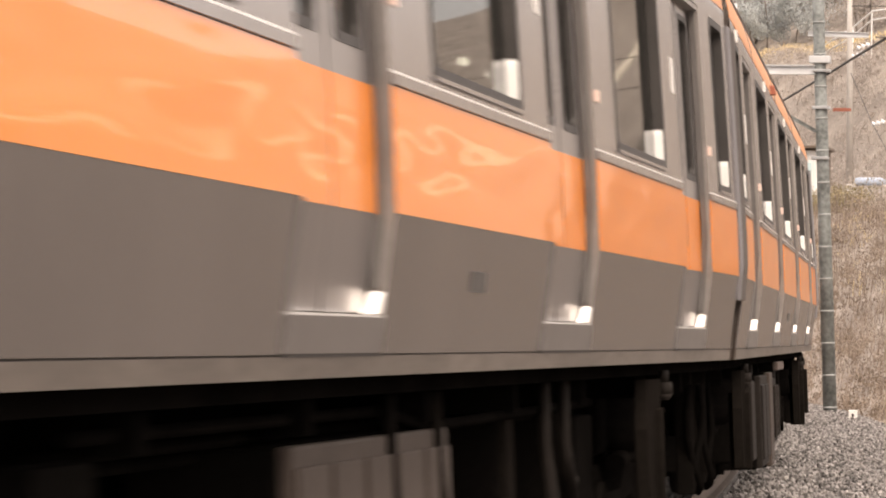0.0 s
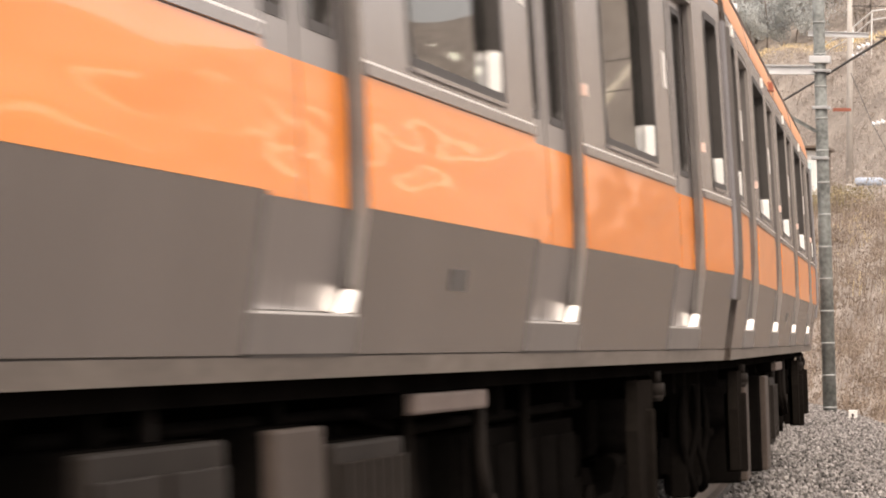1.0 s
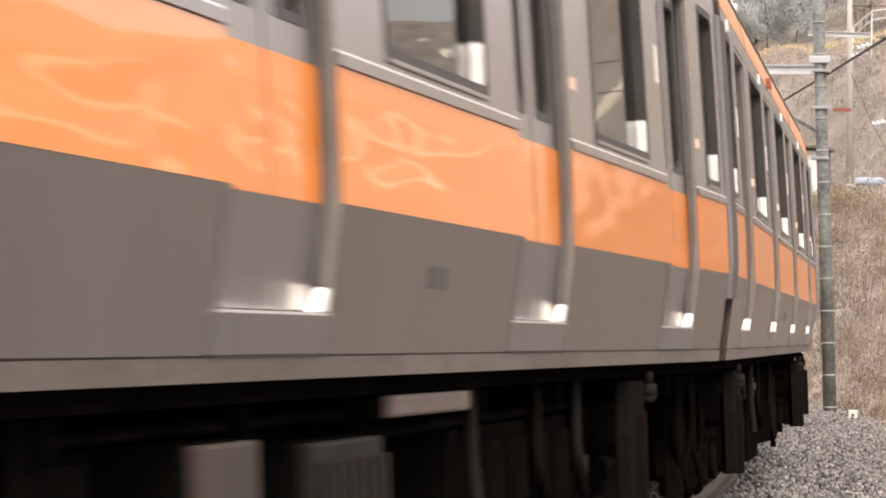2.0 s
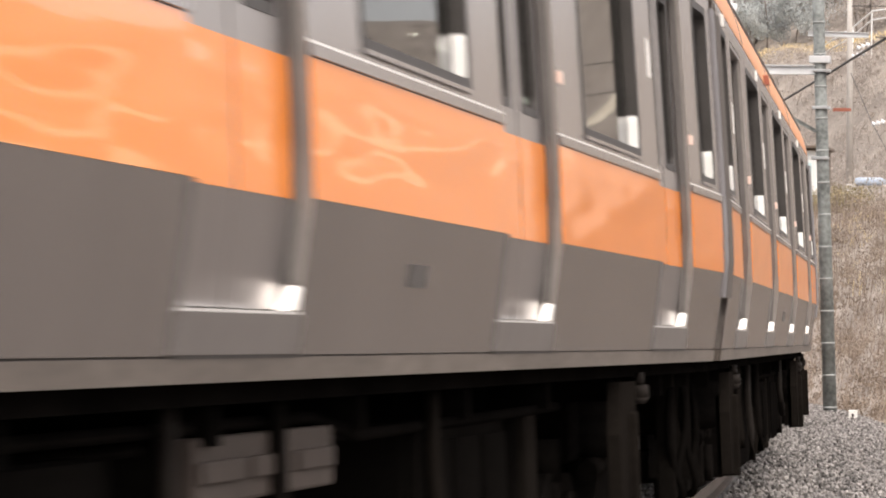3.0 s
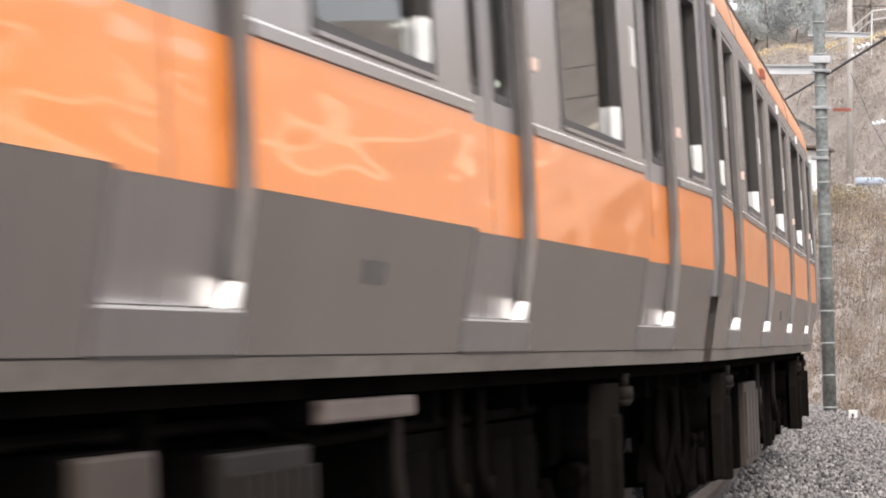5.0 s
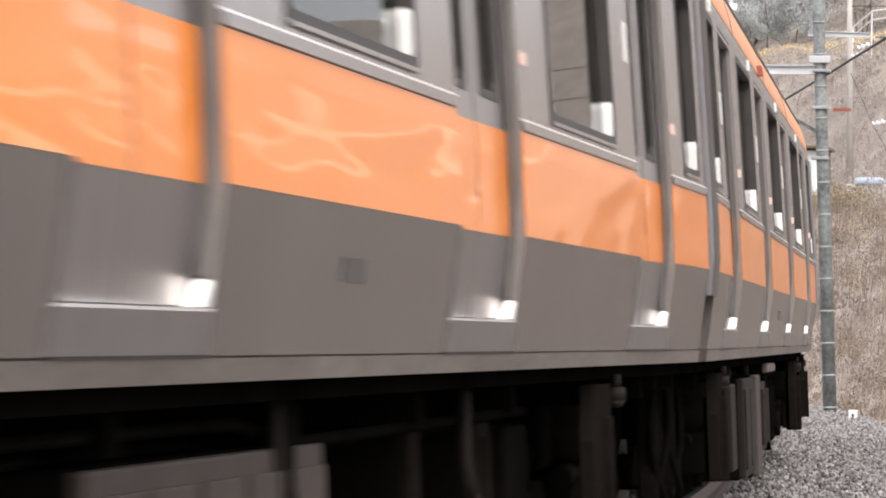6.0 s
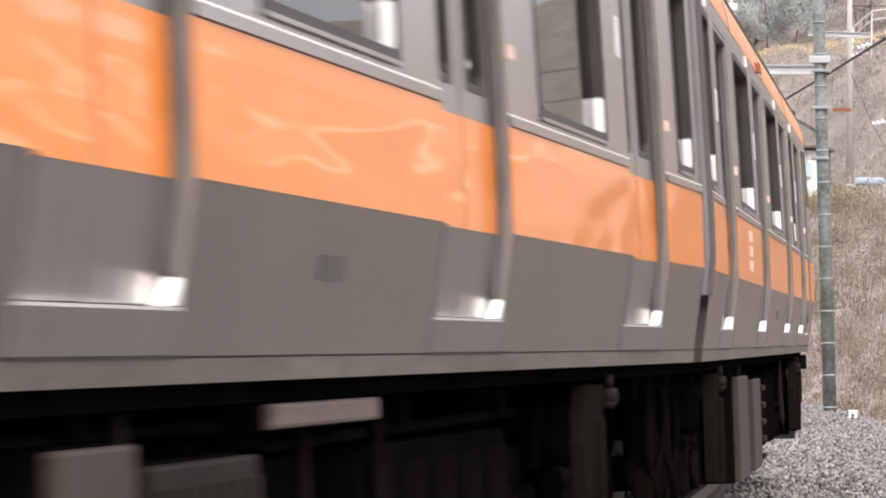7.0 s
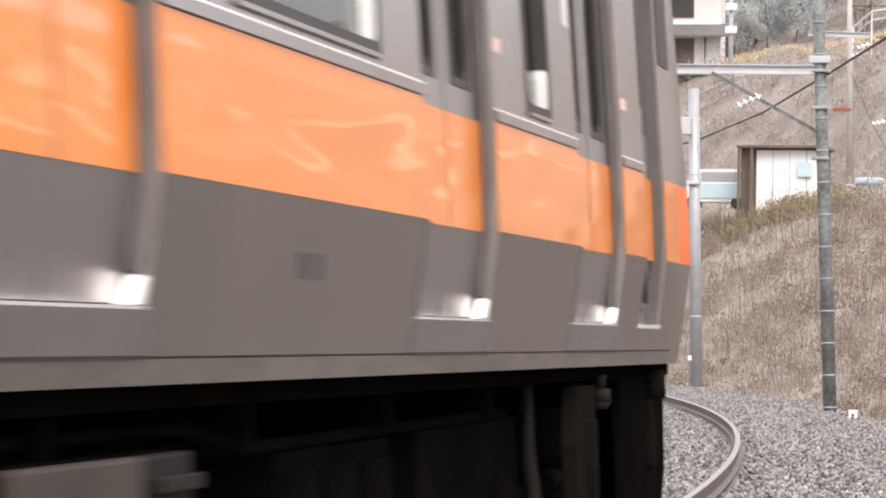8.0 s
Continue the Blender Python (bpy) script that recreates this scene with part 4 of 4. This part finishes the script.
    for s in (-1, 1):
        bm = bmesh.new()
        prof = [(7.75, 1.1), (9.45, 1.1), (9.4, 0.6), (9.15, 0.36), (7.75, 0.36)]
        vs = loft(bm, [[(x, s * y, z) for x, z in prof] for y in (1.3, 1.26)])
        bm.faces.new(vs[0])
        bm.faces.new(list(reversed(vs[1])))
        part("skirt_side", fix(bm), UNDER, car, "black side of the cab skirt")
        bm = bmesh.new()
        tube(bm, (8.8, s * 1.32, 0.95), (8.8, s * 1.32, 1.09), 0.07, n=10)
        box(bm, 8.72, 8.86, s * 1.3 - 0.03, s * 1.3 + 0.03, 0.62, 0.95, bevel=0.01)
        part("cab_step", fix(bm), BOX_GREY, car)
    # Added black plate that blocks the view out under the cab end.
    part("guard_filler", box(bmesh.new(), 9.08, 9.14, -1.18, 1.18, 0.3, 1.1, bevel=0.01), UNDER, car, "black filler plate behind the snow guard")
    bm = bmesh.new()
    rows = []
    for z, tip in ((0.82, 9.75), (0.6, 9.72), (0.25, 9.5)):
        rows.append([(9.2 + (tip - 9.2) * max(0, math.cos(a)) ** 0.5, 1.24 * math.sin(a), z) for a in [math.pi * (i / 16 - 0.5) for i in range(17)]])
    loft(bm, rows, close=False, smooth=True)
    part("snow_guard", fix(bm), GALV_PALE, car, "pale grey snow guard under the cab")


CARS = [build_car("cab" if k == 8 else "middle", k, (0, 1, 2, 3, 4, 2, 0, 1, 5)[k]) for k in range(9)]

# ---- beside the line ----
BAND = material("dull band steel", (0.36, 0.375, 0.37), 0.6, 0.2, 0.2, 4, 30)
PALE_FLAKE = material("pale withered slope growth", (0.38, 0.33, 0.295), 0.9, 0, 0.25, 0.2, 2, each=0.15, second=(0.5, 0.445, 0.4))
FLAKE = material("dry brown leaves", (0.23, 0.175, 0.135), 0.9, 0, 0.3, 0.35, 3, each=0.22, second=(0.34, 0.275, 0.22))
OLIVE = material("olive and tan undergrowth", (0.2, 0.19, 0.1), 0.9, 0, 0.3, 0.4, 3, each=0.25, second=(0.42, 0.33, 0.2))


def lattice_pole(base, top, r0, r1, mat, name, label, bands=0, collar=BAND):
    """A tapered steel mast with joint bands."""
    ob = tagged(new(name), label, "pole", "masts beside the line")
    a, b = Vector(base), Vector(top)
    part("shaft", tube(bmesh.new(), a, b, r0, r1, 16), mat, ob)
    for i in range(bands):
        f = (i + 0.6) / (bands + 0.2)
        p, d = a.lerp(b, f), (b - a).normalized()
        r = r0 + (r1 - r0) * f + 0.014
        part("band", tube(bmesh.new(), p - d * 0.018, p + d * 0.018, r - 0.006, n=16), collar, ob)
    bm = tube(bmesh.new(), a - Vector((0, 0, 0.7)), a + Vector((0, 0, 0.06)), r0 + 0.14, n=14)
    part("footing", bm, CONCRETE, ob)
    return ob


def insulator(bm, a, b, n=4, r=0.07):
    a, b = Vector(a), Vector(b)
    tube(bm, a, b, 0.02, n=8)
    for i in range(n):
        p = a.lerp(b, (i + 0.5) / n)
        d = (b - a).normalized() * 0.025
        tube(bm, p - d, p + d, r, r * 0.5, 12)
    return bm


def beam(bm, a, b, h, w, flange=0.02):
    """An H beam between two points."""
    a, b = Vector(a), Vector(b)
    d = (b - a).normalized()
    side = d.cross(Vector((0, 0, 1))).normalized()
    up = side.cross(d)
    for y0, y1, z0, z1 in ((-w / 2, w / 2, -h / 2, -h / 2 + flange), (-w / 2, w / 2, h / 2 - flange, h / 2), (-0.008, 0.008, -h / 2 + flange, h / 2 - flange)):
        vs = loft(bm, [[p + side * y + up * z for y, z in ((y0, z0), (y1, z0), (y1, z1), (y0, z1))] for p in (a, b)])
        bm.faces.new(vs[0])
        bm.faces.new(list(reversed(vs[1])))
    return fix(bm)


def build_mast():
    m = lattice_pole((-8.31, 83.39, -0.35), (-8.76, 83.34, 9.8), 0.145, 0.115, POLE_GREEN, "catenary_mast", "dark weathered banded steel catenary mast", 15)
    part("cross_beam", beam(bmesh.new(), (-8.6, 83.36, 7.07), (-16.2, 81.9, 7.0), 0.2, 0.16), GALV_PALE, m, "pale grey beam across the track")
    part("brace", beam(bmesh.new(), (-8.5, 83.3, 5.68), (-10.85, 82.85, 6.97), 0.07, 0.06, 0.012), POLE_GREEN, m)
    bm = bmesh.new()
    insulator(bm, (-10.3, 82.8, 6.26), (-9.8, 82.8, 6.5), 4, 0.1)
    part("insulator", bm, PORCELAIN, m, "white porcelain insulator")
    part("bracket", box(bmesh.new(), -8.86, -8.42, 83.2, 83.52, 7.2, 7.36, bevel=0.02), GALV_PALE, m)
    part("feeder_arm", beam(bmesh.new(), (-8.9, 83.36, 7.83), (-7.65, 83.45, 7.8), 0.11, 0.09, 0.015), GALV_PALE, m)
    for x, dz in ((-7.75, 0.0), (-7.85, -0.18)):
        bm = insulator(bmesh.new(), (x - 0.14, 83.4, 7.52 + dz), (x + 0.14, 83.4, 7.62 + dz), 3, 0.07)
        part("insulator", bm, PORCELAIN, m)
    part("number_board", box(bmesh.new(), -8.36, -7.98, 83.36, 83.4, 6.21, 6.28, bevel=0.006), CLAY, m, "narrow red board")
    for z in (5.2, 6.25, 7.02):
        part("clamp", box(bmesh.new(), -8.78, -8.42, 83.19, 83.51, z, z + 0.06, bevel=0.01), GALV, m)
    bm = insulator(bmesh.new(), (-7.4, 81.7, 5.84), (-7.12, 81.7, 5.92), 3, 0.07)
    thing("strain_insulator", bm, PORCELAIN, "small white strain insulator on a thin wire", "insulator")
    n = lattice_pole((-16.62, 124.6, -0.5), (-16.86, 124.56, 9.3), 0.2, 0.17, GALV, "signal_mast", "plain light grey steel mast on the ballast edge", 2, GALV_PALE)
    part("terminal_box", box(bmesh.new(), -17.3, -16.9, 124.2, 124.5, 7.85, 8.4, bevel=0.03), GALV_PALE, n)
    part("clamp", box(bmesh.new(), -17.1, -16.6, 124.3, 124.8, 6.3, 6.4, bevel=0.01), GALV_PALE, n)
    part("kilometre_tag", box(bmesh.new(), -16.88, -16.76, 124.3, 124.36, 0.8, 0.95, bevel=0.01), WHITE, n)
    u = tagged(new("utility_pole"), "pale concrete utility pole on the hillside", "pole")
    part("shaft", tube(bmesh.new(), (-18.1, 189.1, 8.0), (-18.3, 189.1, 21.0), 0.17, 0.11, 14), CONCRETE, u)
    part("cross_arm", box(bmesh.new(), -18.9, -17.6, 189.0, 189.1, 18.6, 18.7), GALV, u)


def wire(name, pts, r, sag, label):
    bm = bmesh.new()
    line = []
    for a, b in zip(pts, pts[1:]):
        a, b = Vector(a), Vector(b)
        for i in range(13):
            f = i / 12
            p = a.lerp(b, f)
            p.z -= sag * 4 * f * (1 - f)
            line.append(p)
    pipe(bm, line, r, 6)
    thing(name, bm, WIRE, label, "cable", "wires over the line")


def build_wires():
    wire("feeder_cable", [(-0.5, 38.0, 6.9), (-6.53, 74.72, 7.07), (-9.04, 89.54, 7.45), (-13.11, 111.23, 7.79), (-17.37, 128.83, 7.88), (-30, 165, 8.0)], 0.028, 0.0, "thick black feeder cable along the line")
    wire("guy_wire", [(-8.0, 83.4, 7.0), (-7.4, 81.7, 5.9), (-6.2, 79, 4.0)], 0.008, 0.0, "thin guy wire from the mast")
    for dz, dx in ((1.0, 0.0), (0.35, 0.5)):
        wire("span_wire", [(-8.0 + dx, 83.3, 7.4 + dz), (12, 88, 8.1 + dz)], 0.009, 0.1, "thin pale span wire")
    for z, r in ((5.1, 0.007), (6.0, 0.008)):
        bm = bmesh.new()
        pipe(bm, [on_line(s, -0.1, z) for s in range(-60, 200, 5)], r, 5)
        thing("contact_wire" if z < 5.5 else "messenger_wire", bm, WIRE, "thin overhead contact line above the track", "cable", "wires over the line")


def build_marker():
    m = tagged(new("track_marker"), "small white lineside marker on a short post", "marker")
    part("post", box(bmesh.new(), -7.15, -7.09, 75.68, 75.73, -0.6, 0.05), CONCRETE, m)
    part("plate", box(bmesh.new(), -7.205, -7.035, 75.64, 75.675, -0.06, 0.13, bevel=0.012), WHITE, m)
    part("lettering_bar", box(bmesh.new(), -7.14, -7.1, 75.632, 75.639, 0.0, 0.06), RUBBER, m)


def build_shed():
    s = tagged(new("shed"), "white sheet metal shed with a dark flat roof on the terrace", "shed")
    z0, z1 = 6.3, 9.8
    part("frame", box(bmesh.new(), -21.1, -17.56, 171.4, 174.5, z0, z1 - 0.05), TIMBER, s)
    for i in range(4):
        x = -20.42 + i * 0.72
        bm = bmesh.new()
        pts = []
        for k in range(19):
            f = k / 18
            pts.append((x + 0.7 * f, 171.33 + (0.008 if k % 2 else -0.008) + 0.02 * (i % 2)))
        loft(bm, [[(px, py, z) for px, py in pts] + [(px, py + 0.02, z) for px, py in reversed(pts)] for z in (z0 + 0.1, z1 - 0.12)])
        part("wall_sheet", fix(bm), SHEET, s, "white corrugated sheet")
    part("patch", box(bmesh.new(), -18.65, -18.05, 171.2, 171.27, 8.55, 9.15), SHEET_BLUE, s, "pale blue patch")
    part("roof", box(bmesh.new(), -21.25, -17.42, 170.95, 174.8, z1 - 0.04, z1 + 0.08, bevel=0.02), TIMBER, s, "dark overhanging roof")
    for x in (-21.15, -20.6):
        part("post", box(bmesh.new(), x - 0.06, x + 0.06, 171.0, 171.12, z0, z1), TIMBER, s)
    v = tagged(new("parked_van"), "small white and pale green parked van", "van")
    bm = bmesh.new()
    prof = ((-1.6, 7.55), (-1.62, 8.1), (-1.3, 8.25), (-0.85, 8.95), (1.5, 9.0), (1.62, 8.8), (1.65, 7.55))
    vs = loft(bm, [[(-22.6 + x * 0.95, y, z) for x, z in prof] for y in (174.3, 175.8)])
    bm.faces.new(vs[0])
    bm.faces.new(list(reversed(vs[1])))
    part("body", fix(bm), SHEET, v)
    part("panel", box(bmesh.new(), -23.6, -21.1, 174.25, 174.29, 7.7, 8.35, bevel=0.01), SHEET_BLUE, v, "pale green lower panel")
    part("window", box(bmesh.new(), -23.2, -21.4, 174.26, 174.29, 8.45, 8.85, bevel=0.01), GALV, v)
    for x in (-23.6, -21.6):
        for y in (174.35, 175.7):
            w = part("wheel", tube(bmesh.new(), (x, y - 0.09, 7.5), (x, y + 0.09, 7.5), 0.28, n=16), RUBBER, v)
    p = tagged(new("covered_pile"), "pile of pale sheets under a blue cover", "pile")
    part("slab", box(bmesh.new(), -17.3, -14.0, 178.6, 180.6, 7.6, 8.55, bevel=0.08), CONCRETE, p)
    part("cover", box(bmesh.new(), -16.9, -15.6, 178.5, 180.7, 8.5, 8.85, bevel=0.12), TARP, p, "blue cover")


def build_house():
    h = tagged(new("house"), "white plastered house with a grey tiled roof on the hill", "house")
    x0, x1, y0, y1, z0 = -41.0, -30.2, 234.5, 236.6, 15.0
    part("wall", box(bmesh.new(), x0, x1, y0, y1, z0, 23.2), PLASTER, h)
    bm = bmesh.new()
    for (px0, px1, py, z) in ((x0 - 0.6, x1 + 0.7, y0 - 1.2, 19.45),):
        vs = loft(bm, [[(px0, y, z + dz) for y, dz in ((py, 0), (y0 + 0.1, 0.75), (y0 + 0.1, 0.6), (py, -0.12))], [(px1, y, z + dz) for y, dz in ((py, 0), (y0 + 0.1, 0.75), (y0 + 0.1, 0.6), (py, -0.12))]])
        bm.faces.new(vs[0])
        bm.faces.new(list(reversed(vs[1])))
    part("lower_roof", fix(bm), TILE, h, "grey tiled lean-to roof")
    bm = bmesh.new()
    vs = loft(bm, [[(x, y, z) for y, z in ((y0 - 0.9, 23.0), (y0 + 1.0, 25.0), (y1 + 0.9, 23.0))] for x in (x0 - 0.7, x1 + 0.7)])
    bm.faces.new(vs[0])
    bm.faces.new(list(reversed(vs[1])))
    part("roof", fix(bm), TILE, h, "grey tiled roof")
    for x, w, z, t in ((-36.5, 1.6, 17.8, 1.5), (-32.6, 1.5, 20.6, 1.2), (-36.8, 1.6, 20.6, 1.2)):
        win = part("window", box(bmesh.new(), x - w / 2 - 0.06, x + w / 2 + 0.06, y0 - 0.06, y0 - 0.002, z - 0.06, z + t + 0.06), TIMBER, h)
        part("pane", box(bmesh.new(), x - w / 2, x + w / 2, y0 - 0.075, y0 - 0.062, z, z + t), RUBBER, win)
    part("plank_wall", box(bmesh.new(), -34.4, -31.75, y0 - 0.04, y0 - 0.003, z0 + 0.1, 19.3), TIMBER, h, "brown timber cladding")
    part("downpipe", tube(bmesh.new(), (-31.1, y0 - 0.1, 15), (-31.1, y0 - 0.1, 19.4), 0.05), TILE, h)
    part("balcony", box(bmesh.new(), -37, x1 + 0.2, y0 - 1.2, y0 - 0.05, 17.1, 17.3), GALV, h)
    for i in range(9):
        part("baluster", tube(bmesh.new(), (-36.5 + i * 0.92, y0 - 1.15, 17.3), (-36.5 + i * 0.92, y0 - 1.15, 18.0), 0.02, n=6), GALV, h)
    p = tagged(new("roadside_pole"), "grey pole with white fittings beside the house", "pole")
    part("shaft", tube(bmesh.new(), (-28.4, 225.5, 13), (-28.5, 225.5, 24), 0.15, 0.12, 12), GALV, p)
    for z in (18.9, 20.2):
        part("fitting", box(bmesh.new(), -28.75, -28.1, 225.2, 225.4, z, z + 0.4, bevel=0.05), PORCELAIN, p)
    r = tagged(new("guard_rail"), "white pipe guard rail along the hillside lane", "railing")
    for dz in (0.0, 0.45):
        part("rail", pipe(bmesh.new(), [(-22.5, 216, 16.9 + dz), (-20.45, 214.0, 17.9 + dz), (-19.0, 209, 18.35 + dz), (-16.0, 203.5, 18.3 + dz)], 0.04, 8), SHEET, r)
    for x, y, z in ((-22.5, 216, 16.9), (-20.45, 214, 17.9), (-19, 209, 18.35), (-16, 203.5, 18.3)):
        zz = ground_z(x, y)
        part("post", tube(bmesh.new(), (x, y, min(zz, z) - 0.3), (x, y, z + 0.5), 0.035, n=8), SHEET, r)
    f = tagged(new("terrace_fence"), "pale timber fence rails stepping down the terrace", "fence")
    for k in range(3):
        part("rail", pipe(bmesh.new(), [(-30.6, 223, 14.0 + k * 0.42), (-28.0, 223.2, 15.5 + k * 0.42), (-24.0, 223.6, 15.9 + k * 0.42)], 0.05, 6), CONCRETE, f)
    for x, z in ((-30.3, 14.2), (-28.0, 15.5), (-26.0, 15.7), (-24.0, 15.9)):
        part("post", tube(bmesh.new(), (x, 223.2, z - 3.0), (x, 223.2, z + 1.1), 0.06, n=8), TIMBER, f)


def blades(name, mat, spots, rnd, count, tall, wide, label, category, spread=0.7, droop=0.5):
    """Dry stems as slender bent blades, too many to count."""
    verts, faces = [], []
    for x, y, k in spots:
        z = ground_z(x, y) - 0.08
        for _ in range(count):
            bx, by = x + rnd.gauss(0, spread * 0.5), y + rnd.gauss(0, spread * 0.5)
            h = tall * k * rnd.uniform(0.5, 1.15)
            a = rnd.random() * math.tau
            lean = rnd.uniform(0.05, droop) * h
            w = wide * rnd.uniform(0.6, 1.4)
            wx, wy = w * math.cos(a + 1.57 + rnd.gauss(0, 0.4)), w * math.sin(a + 1.57)
            dx, dy = lean * math.cos(a), lean * math.sin(a)
            b = len(verts)
            verts += [(bx - wx, by - wy, z), (bx + wx, by + wy, z), (bx + dx * 0.4 + wx * 0.7, by + dy * 0.4 + wy * 0.7, z + h * 0.6), (bx + dx * 0.4 - wx * 0.7, by + dy * 0.4 - wy * 0.7, z + h * 0.6), (bx + dx, by + dy, z + h * rnd.uniform(0.8, 1.0))]
            faces += [(b, b + 1, b + 2, b + 3), (b + 3, b + 2, b + 4)]
    me = bpy.data.meshes.new(name)
    me.from_pydata(verts, [], faces)
    me.materials.append(mat)
    tagged(new(name, me), label, category, kind="stuff")


def spots_on_hill(rnd, n, s0, s1, r0, r1):
    out = []
    for _ in range(n):
        s, rho = rnd.uniform(s0, s1), rnd.uniform(r0, r1)
        p = on_line(s, rho, 0, cant=False)
        out.append((p.x, p.y, rnd.uniform(0.6, 1.3)))
    return out


def build_scrub():
    rnd = random.Random(11)
    blades("dry_scrub", TWIG, spots_on_hill(rnd, 2600, 72, 185, 6.6, 20.5), rnd, 10, 0.7, 0.008, "dense dry brown scrub on the bank", "scrub", 0.9, 1.2)
    blades("dry_grass", STRAW, spots_on_hill(rnd, 260, 72, 185, 13.0, 21), rnd, 14, 0.5, 0.01, "tufts of pale dry grass on the bank", "grass", 0.5, 0.8)
    blades("dry_meadow", STRAW, spots_on_hill(rnd, 4200, 205, 262, 42, 55), rnd, 16, 0.4, 0.035, "pale straw coloured meadow below the wood", "grass", 1.0, 0.8)
    blades("slope_scrub", PALE_FLAKE, spots_on_hill(rnd, 2200, 140, 260, 22, 44), rnd, 10, 0.8, 0.014, "dry brown scrub on the upper slope", "scrub", 1.2, 1.2)
    blades("bare_stems", TWIG, spots_on_hill(rnd, 600, 88, 180, 8.0, 20.5), rnd, 7, 1.7, 0.01, "tall bare stems standing on the bank", "scrub", 0.8, 0.45)
    verts, faces = [], []
    for i in range(150):        # undergrowth heaped against the shed
        x, y = rnd.uniform(-21.6, -15.6), rnd.uniform(168.6, 170.8)
        h = rnd.uniform(0.5, 0.9) * (1.0 + 0.16 * (x + 21.6) / 2)
        crown(verts, faces, rnd, (x, y, ground_z(x, y) + h * 0.4), h * 0.7, h, 120, rnd.uniform(0.03, 0.06))
    me = bpy.data.meshes.new("undergrowth")
    me.from_pydata(verts, [], faces)
    me.materials.append(OLIVE)
    tagged(new("undergrowth", me), "olive and tan undergrowth heaped before the shed", "bushes", kind="stuff")
    verts, faces = [], []
    for x, y, k in spots_on_hill(rnd, 2600, 72, 190, 6.8, 21):
        h = rnd.uniform(0.35, 0.9) * k
        crown(verts, faces, rnd, (x, y, ground_z(x, y) + h * 0.45), h * 0.9, h, 85, rnd.uniform(0.018, 0.042))
    upper_v, upper_f = [], []
    for x, y, k in spots_on_hill(rnd, 1900, 150, 262, 21, 40):
        h = rnd.uniform(0.5, 1.3) * k
        crown(upper_v, upper_f, rnd, (x, y, ground_z(x, y) + h * 0.45), h * 1.1, h, 110, rnd.uniform(0.03, 0.06))
    me = bpy.data.meshes.new("slope_growth")
    me.from_pydata(upper_v, [], upper_f)
    me.materials.append(PALE_FLAKE)
    tagged(new("slope_growth", me), "pale withered growth on the upper slope", "bushes", kind="stuff")
    me = bpy.data.meshes.new("withered_bushes")
    me.from_pydata(verts, [], faces)
    me.materials.append(FLAKE)
    tagged(new("withered_bushes", me), "tangled withered bushes covering the slope", "bushes", kind="stuff")


def crown(verts, faces, rnd, c, rad, high, n, leaf):
    lobes = [(rnd.gauss(0, rad * 0.45), rnd.gauss(0, rad * 0.45), rnd.uniform(-0.4, 0.5) * high, rnd.uniform(0.35, 0.65)) for _ in range(7)]
    for _ in range(n):
        lx, ly, lz, k = rnd.choice(lobes)
        d = Vector((rnd.gauss(0, 1), rnd.gauss(0, 1), rnd.gauss(0, 1))).normalized() * rnd.random() ** 0.4
        p = Vector(c) + Vector((lx + d.x * rad * k, ly + d.y * rad * k, lz + d.z * high * k * 0.7))
        e = Euler((rnd.random() * 6, rnd.random() * 6, rnd.random() * 6)).to_matrix()
        b = len(verts)
        for q in ((-1, -0.5, 0), (1, -0.4, 0.1), (0.8, 0.5, 0), (-0.7, 0.5, -0.1)):
            verts.append(p + e @ Vector(q) * leaf * rnd.uniform(0.6, 1.3))
        faces.append((b, b + 1, b + 2, b + 3))


def build_woods():
    rnd = random.Random(23)
    for name, mat, n, leaf, label, r0, r1 in (("far_evergreens", LEAF, 46, 0.065, "grey green evergreen wood, paled in colour for the hillside mist", (0.1, 0.165), (259, 278)), ("far_bare_trees", BARE, 90, 0.07, "bare brown winter trees on the hillside, paled in colour for mist", (0.055, 0.165), (252, 282))):
        verts, faces = [], []
        stems = bmesh.new()
        for i in range(n):
            d, w = rnd.uniform(*r1), rnd.uniform(*r0)
            if mat is BARE and w > 0.1:
                d = max(d, 270)
            p = Vector((-w * d, d, 0))
            g = ground_z(p.x, p.y)
            h = rnd.uniform(4, 7.5)
            crown(verts, faces, rnd, (p.x, p.y, g + h * 0.45), h * 0.36, h * 0.5, 3000 if mat is LEAF else 900, leaf)
            pipe(stems, [(p.x, p.y, g - 0.5), (p.x + rnd.gauss(0, 0.2), p.y, g + h * 0.4), (p.x + rnd.gauss(0, 0.5), p.y, g + h * 0.85)], 0.05, 5)
        me = bpy.data.meshes.new(name)
        me.from_pydata(verts, [], faces)
        me.materials.append(mat)
        tagged(new(name, me), label, "wood", kind="stuff")
        thing(name + "_trunks", stems, BARK, "slender trunks of the hillside wood", "trunks", kind="stuff")


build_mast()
build_wires()
build_marker()
build_shed()
build_house()
build_scrub()
build_woods()


def motions():
    """The whole train runs along the curve towards and past the camera."""
    for k, car in enumerate(CARS):
        rows = []
        for i in range(33):
            t = i * 0.25
            rows.append((t, car_pose(13.517 + 20.0 * k - 20.4405 * t + 0.0099 * t * t)))
        walk(car, rows)


motions()
